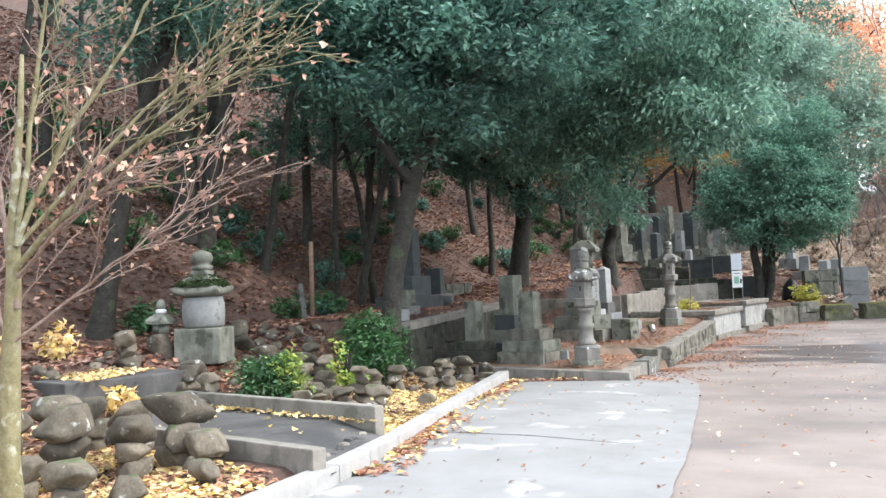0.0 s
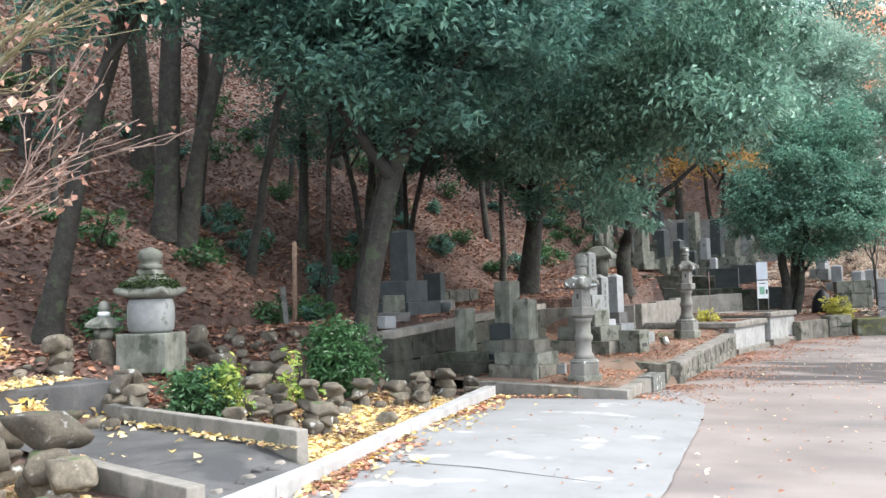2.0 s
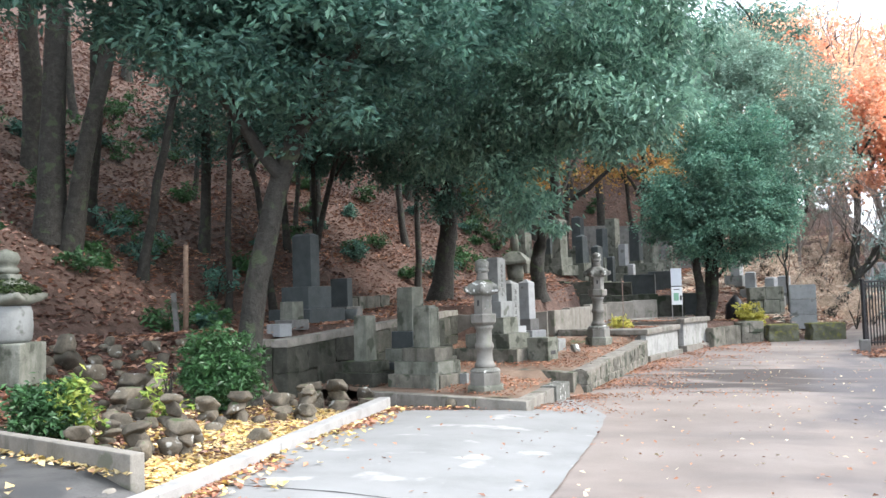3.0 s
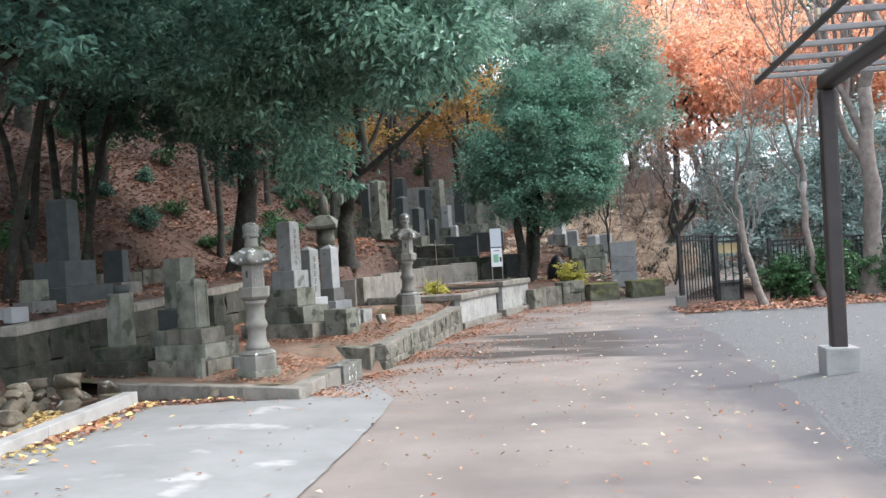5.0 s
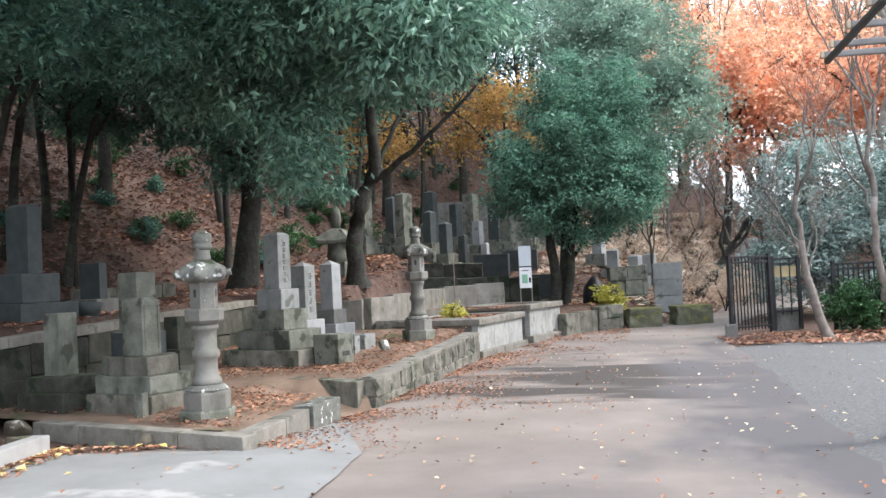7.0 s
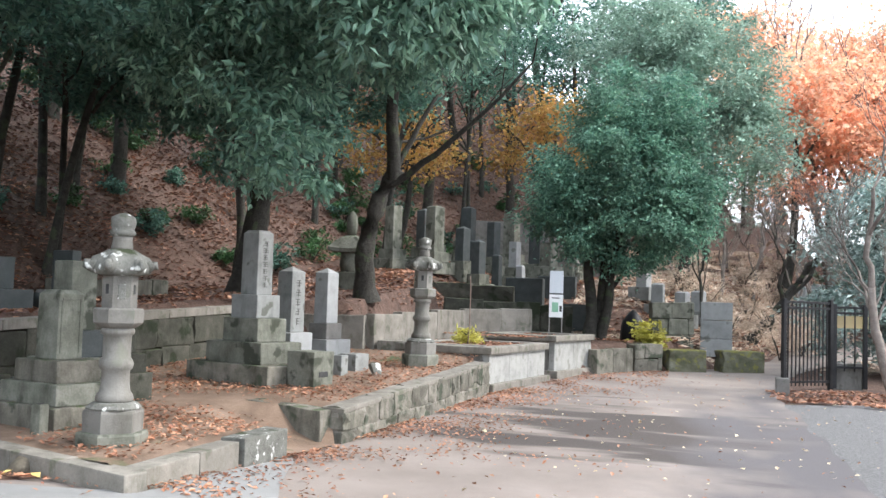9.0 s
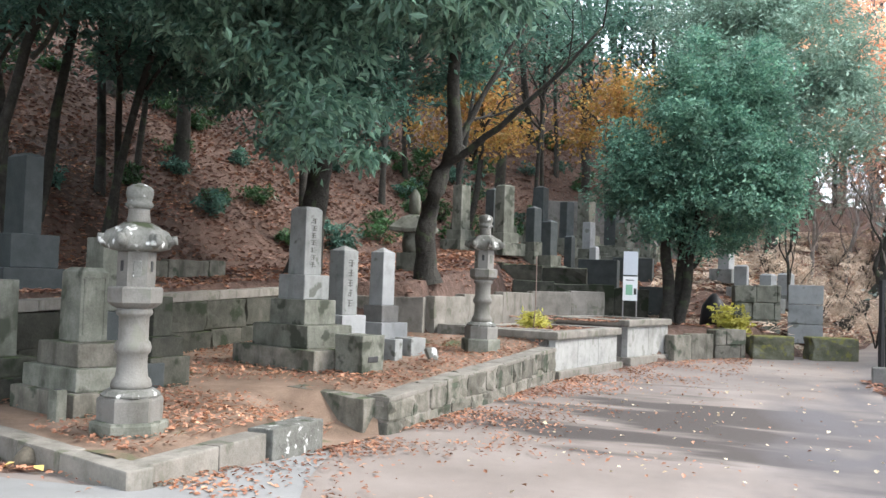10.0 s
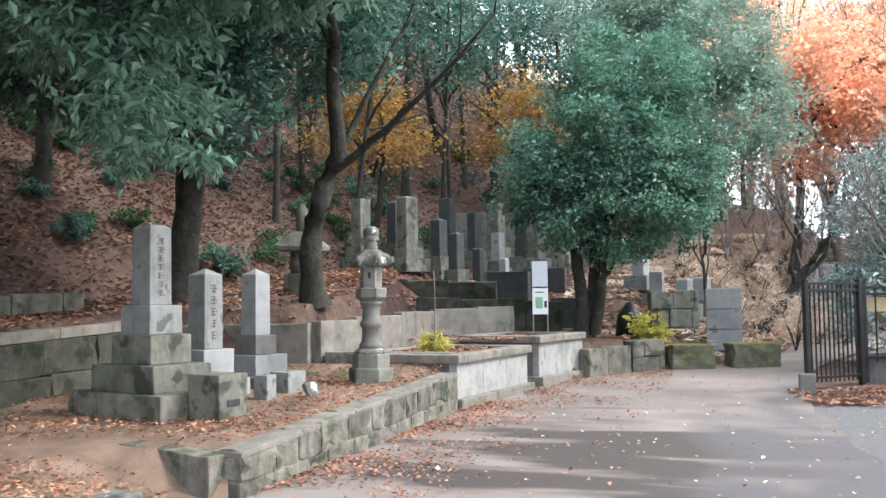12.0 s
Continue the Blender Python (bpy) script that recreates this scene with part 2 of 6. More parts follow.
TWIG = material("twig", [(0.16, 0.10, 0.085), (0.24, 0.17, 0.14), (0.34, 0.27, 0.22)], 20, bump=0.0)
STEEL_BROWN = material("brown_painted_steel", [(0.022, 0.016, 0.015), (0.034, 0.025, 0.023), (0.05, 0.038, 0.035)], 3, bump=0.05, rough=0.45, spec=0.5)
STEEL_BLACK = material("black_painted_iron", [(0.012, 0.012, 0.013), (0.022, 0.022, 0.024), (0.04, 0.04, 0.042)], 5, bump=0.05, rough=0.5)
BEAM = material("pergola_aluminium", [(0.168, 0.157, 0.148), (0.252, 0.239, 0.228), (0.312, 0.297, 0.285)], 4, bump=0.05, rough=0.5)
PAPER = material("sign_paper", [(0.70, 0.72, 0.73), (0.78, 0.80, 0.80), (0.82, 0.83, 0.83)], 3, bump=0.0, rough=0.5)
PAPER_BLUE = material("sign_paper_faded", [(0.50, 0.55, 0.60), (0.58, 0.62, 0.66), (0.62, 0.66, 0.70)], 3, bump=0.0, rough=0.4)
INK_GREEN = material("green_ink", [(0.2, 0.42, 0.28), (0.28, 0.5, 0.36)], 10, bump=0.0)
INK_AND_HOLLOW = material("dark_ink_and_hollow", [(0.04, 0.04, 0.04), (0.07, 0.07, 0.07)], 10, bump=0.0)
CARVED = material("carved_groove", [(0.07, 0.07, 0.065), (0.13, 0.13, 0.12)], 20, bump=0.2)
WOOD_STAKE = material("weathered_wood", [(0.16, 0.10, 0.07), (0.27, 0.18, 0.13), (0.38, 0.28, 0.21)], 14, bump_scale=60, bump=0.4)
BLACK_SHEET = material("black_sheet", [(0.008, 0.009, 0.011), (0.014, 0.015, 0.018), (0.025, 0.026, 0.03)], 3, bump=0.1, rough=0.5)
LEAF_EVERGREEN = leaf_material("evergreen_leaves", [(0.04, 0.098, 0.08), (0.068, 0.155, 0.122), (0.105, 0.21, 0.163), (0.15, 0.29, 0.21)], 0.46, 0.36, 0.35)
LEAF_GLOSSY = leaf_material("glossy_oak_leaves", [(0.066, 0.14, 0.106), (0.115, 0.22, 0.162), (0.19, 0.325, 0.242), (0.28, 0.46, 0.33)], 0.42, 0.36, 0.45)
LEAF_CAMELLIA = leaf_material("round_tree_leaves", [(0.052, 0.135, 0.102), (0.09, 0.2, 0.142), (0.145, 0.275, 0.196), (0.21, 0.38, 0.26)], 0.46, 0.34, 0.35)
LEAF_SHRUB = leaf_material("shrub_leaves", [(0.026, 0.072, 0.026), (0.048, 0.12, 0.042), (0.072, 0.168, 0.06)], 0.4, 0.25)
LEAF_LIGHT = leaf_material("light_green_leaves", [(0.10, 0.19, 0.04), (0.22, 0.30, 0.06), (0.40, 0.42, 0.09)], 0.5, 0.35)
# autumn orange softened to peach, with far haze put into the colour
LEAF_ORANGE = leaf_material("hazed_orange_maple_leaves", [(0.74, 0.36, 0.21), (0.80, 0.46, 0.30), (0.84, 0.58, 0.42), (0.76, 0.40, 0.24)], 0.6, 0.5)
LEAF_AMBER = leaf_material("amber_leaves", [(0.36, 0.21, 0.06), (0.46, 0.31, 0.09), (0.48, 0.24, 0.09), (0.42, 0.34, 0.12)], 0.6, 0.4)
# dry brush colours, paled past their own tone to stand for distance haze
LEAF_STRAW_HAZED = leaf_material("hazed_straw_brush", [(0.46, 0.37, 0.29), (0.58, 0.48, 0.38), (0.66, 0.56, 0.45), (0.50, 0.37, 0.28)], 0.7, 0.3)
LEAF_BRUSH_HAZED = leaf_material("hazed_bare_brush_twigs", [(0.46, 0.37, 0.34), (0.56, 0.47, 0.43), (0.62, 0.53, 0.49), (0.56, 0.37, 0.28)], 0.7, 0.3)
# blue-green leaf stops whitened for the haze in front of these bushes
LEAF_BLUE = leaf_material("hazed_blue_green_leaves", [(0.13, 0.19, 0.175), (0.22, 0.30, 0.275), (0.34, 0.43, 0.395), (0.5, 0.58, 0.55)], 0.4, 0.4)
LEAF_MOSS = leaf_material("dark_moss", [(0.016, 0.03, 0.012), (0.03, 0.05, 0.018), (0.05, 0.065, 0.025)], 0.8, 0.0, 0.1)
LEAF_LIME = leaf_material("yellow_green_leaves", [(0.42, 0.40, 0.06), (0.55, 0.52, 0.10), (0.60, 0.58, 0.16)], 0.5, 0.35)
LEAF_YELLOW = leaf_material("yellow_ginkgo_leaves", [(0.56, 0.38, 0.10), (0.66, 0.50, 0.20), (0.72, 0.61, 0.36), (0.46, 0.24, 0.10)], 0.6, 0.2)
LEAF_BROWN = leaf_material("fallen_brown_leaves", [(0.085, 0.042, 0.031), (0.15, 0.075, 0.055), (0.23, 0.125, 0.092), (0.18, 0.098, 0.076), (0.40, 0.27, 0.21)], 0.65, 0.1)
LEAF_RUST = leaf_material("fallen_rust_leaves", [(0.234, 0.095, 0.054), (0.324, 0.151, 0.089), (0.414, 0.236, 0.149), (0.198, 0.085, 0.059)], 0.65, 0.1)
LEAF_PALE = leaf_material("fallen_pale_leaves", [(0.46, 0.38, 0.24), (0.56, 0.48, 0.34), (0.42, 0.30, 0.19)], 0.65, 0.1)
LEAF_DRY = leaf_material("dry_maple_leaves", [(0.32, 0.15, 0.11), (0.45, 0.25, 0.18), (0.58, 0.40, 0.30)], 0.6, 0.25)
# mist over the far trees is mixed into these light greens
LEAF_FAR_HAZED = leaf_material("hazed_far_green_leaves", [(0.17, 0.27, 0.21), (0.25, 0.37, 0.29), (0.34, 0.46, 0.37)], 0.5, 0.3)


# ---- mesh helpers ----
def finish(bm, name, mat, smooth=False):
    me = bpy.data.meshes.new(name)
    bm.to_mesh(me)
    bm.free()
    me.materials.append(mat)
    if smooth:
        me.polygons.foreach_set("use_smooth", [True] * len(me.polygons))
    return me


def thing(name, m, label, category, group=""):
    """The Empty at the base of a thing."""
    ob = new(name)
    ob.empty_display_size = 0.1
    ob.matrix_world = m
    return tagged(ob, label, category, group)


def part(name, bm, mat, parent, label="", m=None, smooth=False):
    ob = new(name, bm if isinstance(bm, bpy.types.Mesh) else finish(bm, name, mat, smooth))
    ob.parent = parent
    if m is not None:
        ob.matrix_local = m
    return tagged(ob, label)


def solid(name, bm, mat, label, category, m=None, smooth=False, group="", kind=""):
    """A thing or a piece of the setting that is one mesh."""
    ob = new(name, bm if isinstance(bm, bpy.types.Mesh) else finish(bm, name, mat, smooth))
    if m is not None:
        ob.matrix_world = m
    return tagged(ob, label, category, group, kind)


def block(w, d, h, bevel=0.012, z=0.0, taper=0.0, rough=0.0, seed=0, x=0.0, y=0.0, bm=None):
    """A cut stone w x d x h standing on z, with worn edges; taper narrows its top."""
    own = bmesh.new()
    g = bmesh.ops.create_cube(own, size=1.0)
    for v in own.verts:
        k = 1 - taper if v.co.z > 0 else 1
        v.co = Vector((v.co.x * w * k, v.co.y * d * k, (v.co.z + 0.5) * h))
    if rough:
        bmesh.ops.subdivide_edges(own, edges=own.edges[:], cuts=2, use_grid_fill=True)
        for v in own.verts:
            q = v.co * 5 + Vector((seed * 7.3, seed * 3.1, 0))
            v.co += noise.noise_vector(q) * rough
    if bevel:
        es = [e for e in own.edges if len(e.link_faces) == 2 and e.calc_face_angle(0) > 0.7]
        bmesh.ops.bevel(own, geom=es, offset=bevel, segments=2, affect="EDGES", profile=0.6)
    for v in own.verts:
        v.co += Vector((x, y, z))
    if bm is None:
        return own
    me = bpy.data.meshes.new("tmp")
    own.to_mesh(me)
    own.free()
    bm.from_mesh(me)
    bpy.data.meshes.remove(me)
    return bm


def loft(rings, n, turn=0.0, caps=True):
    """A body of n-sided rings (radius, z) or (radius, z, lift): lift raises the corners against the sides."""
    bm = bmesh.new()
    rows = []
    for r in rings:
        rad, z = r[0], r[1]
        lift = r[2] if len(r) > 2 else 0.0
        row = []
        for i in range(n):
            a = turn + 2 * math.pi * i / n
            row.append(bm.verts.new((rad * math.cos(a), rad * math.sin(a), z + lift)))
        rows.append(row)
    for a, b in zip(rows, rows[1:]):
        for i in range(n):
            j = (i + 1) % n
            bm.faces.new((a[i], a[j], b[j], b[i]))
    if caps:
        bm.faces.new(rows[0][::-1])
        bm.faces.new(rows[-1])
    return bm


def eave_loft(rows, sides, turn, per=6):
    """A roof with sides-cornered plan: rows of (radius, z, corner lift, corner stretch)."""
    bm = bmesh.new()
    made = []
    n = sides * per
    for rad, z, lift, stretch in rows:
        ring = []
        for i in range(n):
            a = turn + 2 * math.pi * i / n
            u = (i % per) / per
            c = abs(2 * u - 1) ** 3
            flat = math.cos(math.pi / sides) / math.cos((u - 0.5) * 2 * math.pi / sides)
            ring.append(bm.verts.new((rad * flat * (1 + stretch * c) * math.cos(a), rad * flat * (1 + stretch * c) * math.sin(a), z + lift * c)))
        made.append(ring)
    for a, b in zip(made, made[1:]):
        for i in range(n):
            j = (i + 1) % n
            bm.faces.new((a[i], a[j], b[j], b[i]))
    bm.faces.new(made[0][::-1])
    bm.faces.new(made[-1])
    return bm


def rock(w, d, h, seed, flat=0.7, fine=3):
    """A rounded field stone resting at z = 0."""
    bm = bmesh.new()
    bmesh.ops.create_icosphere(bm, subdivisions=fine, radius=1.0)
    s = Vector((seed * 1.7, seed * 2.9, seed * 0.7))
    for v in bm.verts:
        p = v.co.copy()
        k = 1 + 0.34 * noise.noise(p * 1.1 + s) + 0.14 * noise.noise(p * 2.7 + s) + 0.07 * noise.noise(p * 6.3 + s) - 0.22 * abs(noise.noise(p * 1.9 - s))
        v.co = p * k
        for a in range(8):
            cut = Vector((math.sin(seed * 2.3 + a * 1.9), math.cos(seed * 1.1 + a * 2.6), 0.6 * math.sin(seed * 3.1 + a * 2.2))).normalized()
            over = v.co.dot(cut) - 0.6
            if over > 0:
                v.co -= cut * over * 0.95
        v.co.z = math.copysign(min(abs(v.co.z), flat), v.co.z)
        v.co = Vector((v.co.x * w / 2, v.co.y * d / 2, (v.co.z + flat) * h / (2 * flat)))
    return bm


def tube(bm, pts, radii, n=7):
    """Skins a line of points with rings of n."""
    rows, ref = [], Vector((0.31, 0.17, 0.94))
    for i, p in enumerate(pts):
        p = Vector(p)
        t = (Vector(pts[min(i + 1, len(pts) - 1)]) - Vector(pts[max(i - 1, 0)])).normalized()
        u = t.cross(ref if abs(t.dot(ref)) < 0.95 else Vector((1, 0, 0))).normalized()
        w = t.cross(u)
        rows.append([bm.verts.new(p + (u * math.cos(6.2832 * k / n) + w * math.sin(6.2832 * k / n)) * radii[i]) for k in range(n)])
    for a, b in zip(rows, rows[1:]):
        for k in range(n):
            bm.faces.new((a[k], a[(k + 1) % n], b[(k + 1) % n], b[k]))
    bm.faces.new(rows[-1])
    return bm


def curve_pts(a, b, bend, n=8, rng=random, wob=0.0):
    """Points from a to b, bowed by the vector bend, with some waver."""
    a, b, bend = Vector(a), Vector(b), Vector(bend)
    out = []
    for i in range(n + 1):
        u = i / n
        p = a.lerp(b, u) + bend * (4 * u * (1 - u))
        if 0 < i:
            p += Vector((rng.uniform(-wob, wob), rng.uniform(-wob, wob), rng.uniform(-wob, wob)))
        out.append(p)
    return out


def leaves(name, centres, size, mat, rng, aspect=0.38, droop=0.3, lie=False, fold=0.25, out=None):
    """One mesh of many leaves, each a folded four-cornered blade."""
    c = np.asarray(centres, dtype=float)
    n = len(c)
    if lie:
        yaw = rng.uniform(0, 2 * np.pi, n)
        tilt = rng.normal(0, 0.28, n)
        ax = np.stack([np.cos(yaw) * np.cos(tilt), np.sin(yaw) * np.cos(tilt), np.sin(tilt)], 1)
        up = np.tile([0.0, 0.0, 1.0], (n, 1)) + rng.normal(0, 0.25, (n, 3))
    else:
        ax = rng.normal(0, 1, (n, 3))
        ax[:, 2] = ax[:, 2] * 0.55 - droop
        if out is not None:
            ax = ax * 0.75 + out * 0.6
        up = rng.normal(0, 0.6, (n, 3)) + [0, 0, 0.8]
    ax /= np.linalg.norm(ax, axis=1)[:, None]
    side = np.cross(up, ax)
    side /= np.linalg.norm(side, axis=1)[:, None] + 1e-9
    nor = np.cross(ax, side)
    ln = size * rng.uniform(0.65, 1.3, n)[:, None]
    wd = ln * aspect * rng.uniform(0.8, 1.2, n)[:, None]
    v = np.empty((n, 4, 3))
    v[:, 0] = c - ax * ln * 0.5
    v[:, 1] = c + side * wd * 0.5 + nor * wd * fold - ax * ln * 0.05
    v[:, 2] = c + ax * ln * 0.5
    v[:, 3] = c - side * wd * 0.5 + nor * wd * fold - ax * ln * 0.05
    me = bpy.data.meshes.new(name)
    me.from_pydata(v.reshape(-1, 3), [], np.arange(4 * n).reshape(n, 4).tolist())
    me.materials.append(mat)
    return me


def clumps(blobs, n_clumps, per, spread, rng, shell=0.55):
    """Leaf centres in clumps that fill ellipsoids (x, y, z, rx, ry, rz), denser towards the outside."""
    out, ways = [], []
    vol = np.array([b[3] * b[4] * b[5] for b in blobs])
    pick = rng.choice(len(blobs), n_clumps, p=vol / vol.sum())
    for k in pick:
        x, y, z, rx, ry, rz = blobs[k]
        q = rng.normal(0, 1, 3)
        q /= np.linalg.norm(q)
        q *= rng.uniform(shell, 1.0) * rng.uniform(0.82, 1.12)
        c = np.array([x, y, z]) + q * [rx, ry, rz]
        o = rng.normal(0, 1, (per, 3)) * np.array([1, 1, 0.62])
        out.append(c + o * spread * rng.uniform(0.6, 1.35))
        ways.append(o / (np.linalg.norm(o, axis=1)[:, None] + 1e-6))
    return np.concatenate(out), np.concatenate(ways)


# ---- lie of the land ----
def grade(x, y):
    """Height of the drive and the yard."""
    z = float(np.interp(y, [-40, 2, 8, 10, 16.2, 19.4, 24.5, 34, 60, 200], [1.0, 0.22, 0.05, 0.0, -0.19, -0.22, -0.12, 0.02, 0.5, 1.0]))
    k = min(1.0, max(0.0, (-1.6 - x) / 1.2)) * float(np.interp(y, [8, 12, 16.5, 19], [0.0, 0.10, 0.11, 0.0]))
    return z + k - 0.05 * float(np.interp(x, [0.3, 1.8, 2.5, 3.2], [0, 1, 0.6, -2.0])) * float(np.interp(y, [5, 12, 24], [0, 1, 0.4]))


def left_edge(y):
    return float(np.interp(y, [-20, 8.4, 9.2, 12.7, 15.9, 16.1, 19.2, 24.4, 28, 29.4, 30.4, 33, 60], [-3.55, -3.62, -3.7, -4.2, -4.68, -2.75, -2.6, -2.1, -1.15, -0.3, 0.6, 2.4, 9]))


def soil_level(y):
    return float(np.interp(y, [-20, 8, 12, 16.3, 20, 24, 24.8, 29.5, 31.6, 32.6, 33.4, 36, 44, 60], [0.22, 0.2, 0.28, 0.03, 0.13, 0.3, 0.5, 0.5, 0.55, 0.7, 1.25, 1.8, 2.4, 4.0]))


def terrace_level(y):
    return float(np.interp(y, [-20, 8, 12, 16.5, 20, 24, 30, 36, 44, 60], [0.5, 0.62, 0.80, 0.93, 1.0, 1.15, 1.7, 2.4, 3.0, 5.0]))


def inner_wall(y):
    return float(np.interp(y, [-20, 16.4, 24.3, 24.6, 30, 36, 60], [-6.7, -6.7, -6.6, -4.35, -4.3, -4.3, -3]))


def toe(y):
    return float(np.interp(y, [-20, 8, 12, 17, 25, 30, 36, 44, 52, 60], [-8.8, -8.6, -9.0, -9.1, -8.5, -8.2, -7.6, -6.6, -3, 3]))


def land(x, y):
    """Height of the ground sheet anywhere."""
    e, w, t = left_edge(y) - float(np.interp(y, [24.2, 24.5, 30.6, 32.5], [0, 0.5, 0.5, 0.2])), inner_wall(y), toe(y)
    far = max(0.0, min(12.0, 0.4 * (y - 47))) * float(np.interp(x, [0, 6, 14, 24], [0.45, 0.32, 0.36, 0.45]))
    if x >= e:
        right = max(0.0, min(3.0, 0.25 * (x - 9))) if y > 22 else 0.0
        z = grade(x, y) + far + right
    else:
        s, r = soil_level(y), terrace_level(y)
        if x >= w:
            run = 0.3 if y > 15.9 or y < 8.6 else max(0.5, (e - w) * float(np.interp(y, [8.6, 10.5], [0.15, 0.8])))
            z = grade(e, y) + (s - grade(e, y)) * min(1.0, (e - x) / run) if y < 32 else grade(e, y) + (s - grade(e, y)) * min(1.0, (e - x) / 3.0)
        else:
            run = 0.3 if 16.4 < y < 30 else 1.6
            z = s + (r - s) * min(1.0, (w - x) / run)
        if x < t:
            z = max(z, r) + 0.60 * (t - x) * min(1.0, (t - x) / 1.5)
        z += far * 0.8
    if 16.0 < y < 24.4 and w + 0.1 < x < e:
        z -= 0.13
        if 17.9 < y < 19.4 and x > -4.2:
            z = min(z, grade(x, y) - 0.06 + 0.22 * max(0.0, -2.76 - x))
    if 15.6 < y < 16.95 and -5.7 < x < -2.74 - (y - 15.98) / 0.323:
        z = min(z, grade(x, y) + 0.03 + 0.25 * max(0.0, -4.75 - x))
    if x < e - 1 and y < 60:
        z += 0.05 * noise.noise(Vector((x * 0.9, y * 0.9, 0)))
        if x < t - 0.5:
            z += 0.5 * noise.noise(Vector((x * 0.22, y * 0.22, 3)))
    return min(z, 34.0)


def plot_level(x, y):
    """Height of the plots' earth, which runs out to the drive where the kerb stops."""
    z = soil_level(y) + 0.03
    if 18.1 < y < 19.3:
        z = min(z, grade(x, y) + 0.02 + 0.27 * max(0.0, -2.76 - x))
    return z


# ---- ground, drive, pad ----
def axis_steps(*runs):
    out = []
    for a, b, s in runs:
        out += list(np.arange(a, b, s))
    return out


gx = [-1500, -400, -120, -70] + axis_steps((-50, -13, 1.0), (-13, -1.5, 0.22), (-1.5, 14, 0.5), (14, 50, 3)) + [70, 120, 400, 1500]
gy = [-1500, -400, -120, -50] + axis_steps((-30, 3, 1.5), (3, 34, 0.25), (34, 60, 0.8), (60, 90, 3)) + [120, 400, 1500]
verts = [(x, y, land(x, y) - (0.03 if x > left_edge(y) else 0.0)) for y in gy for x in gx]
nx = len(gx)
faces = [(j * nx + i, j * nx + i + 1, (j + 1) * nx + i + 1, (j + 1) * nx + i) for j in range(len(gy) - 1) for i in range(nx - 1)]
me = bpy.data.meshes.new("ground")
me.from_pydata(verts, [], faces)
me.materials.append(LITTER)
me.polygons.foreach_set("use_smooth", [True] * len(me.polygons))
tagged(new("ground", me), "brown leaf-strewn earth rising into a wooded hillside", "ground", kind="structure")


def sheet(name, inside, x0, x1, y0, y1, step, lift, mat, label, category, level=grade):
    """A thin surface laid over the grade where inside(x, y) holds, its edge following the bounds of each row."""
    bm = bmesh.new()
    ys = np.arange(y0, y1 + step / 2, step)
    rows = []
    for y in ys:
        a, b = inside(float(y))
        k = max(2, int((x1 - x0) / step))
        rows.append([bm.verts.new((a + (b - a) * i / k, y, level(a + (b - a) * i / k, y) + lift)) for i in range(k + 1)])
    for p, q in zip(rows, rows[1:]):
        for i in range(len(p) - 1):
            bm.faces.new((p[i], p[i + 1], q[i + 1], q[i]))
    return solid(name, bm, mat, label, category, smooth=True, kind="structure")


def ragged(y, k, amount=0.08):
    return amount * noise.noise(Vector((k, y * 1.3, 0))) + amount * 0.5 * noise.noise(Vector((k, y * 4.1, 5)))


def road_right(y):
    return float(np.interp(y, [-20, 6, 13, 17, 21, 27, 30, 34, 44, 60], [2.0, 2.0, 2.15, 2.45, 2.5, 2.3, 2.8, 4.2, 9, 16])) + ragged(y, 1, 0.12)


sheet("road", lambda y: (left_edge(y) - 0.12, road_right(y)), -4, 3, -20, 60, 0.3, 0.0, ASPHALT, "worn grey-brown asphalt drive with dark patches of damp and painted tree shade", "road")
sheet("gravel_yard", lambda y: (road_right(y) - 0.15, 16.0), 2, 8, -20, 25.6, 0.5, -0.012, GRAVEL, "grey gravel yard beside the drive", "gravel")


def pad_edges(y):
    right = float(np.interp(y, [-20, 5, 9.6, 11.4, 14.8, 16.2, 16.8, 18.1], [-1.1, -1.15, -1.3, -1.41, -1.64, -1.78, -2.05, -2.5])) + ragged(y, 7, 0.03)
    left = left_edge(y) + 0.02 if y < 15.6 else float(np.interp(y, [15.6, 15.85, 18.1], [-4.6, -2.68, -2.56]))
    return left, max(right, left + 0.02)


sheet("concrete_pad", pad_edges, -4, -1.2, -20, 18.1, 0.2, 0.02, PAD, "pale new concrete parking pad with a joint", "pavement")
jb = bmesh.new()
for i in range(24):
    u0, u1 = i / 24, (i + 1) / 24
    xs = [-3.7 + 2.36 * u for u in (u0, u1)]
    q = [jb.verts.new((x, 10.45 - 0.09 * (x + 3.7) + s, grade(x, 10.4) + 0.0225)) for x, s in ((xs[0], 0), (xs[1], 0), (xs[1], 0.022), (xs[0], 0.022))]
    jb.faces.new(q)
solid("pad_joint", jb, INK_AND_HOLLOW, "dark expansion joint across the concrete pad", "joint", kind="structure")


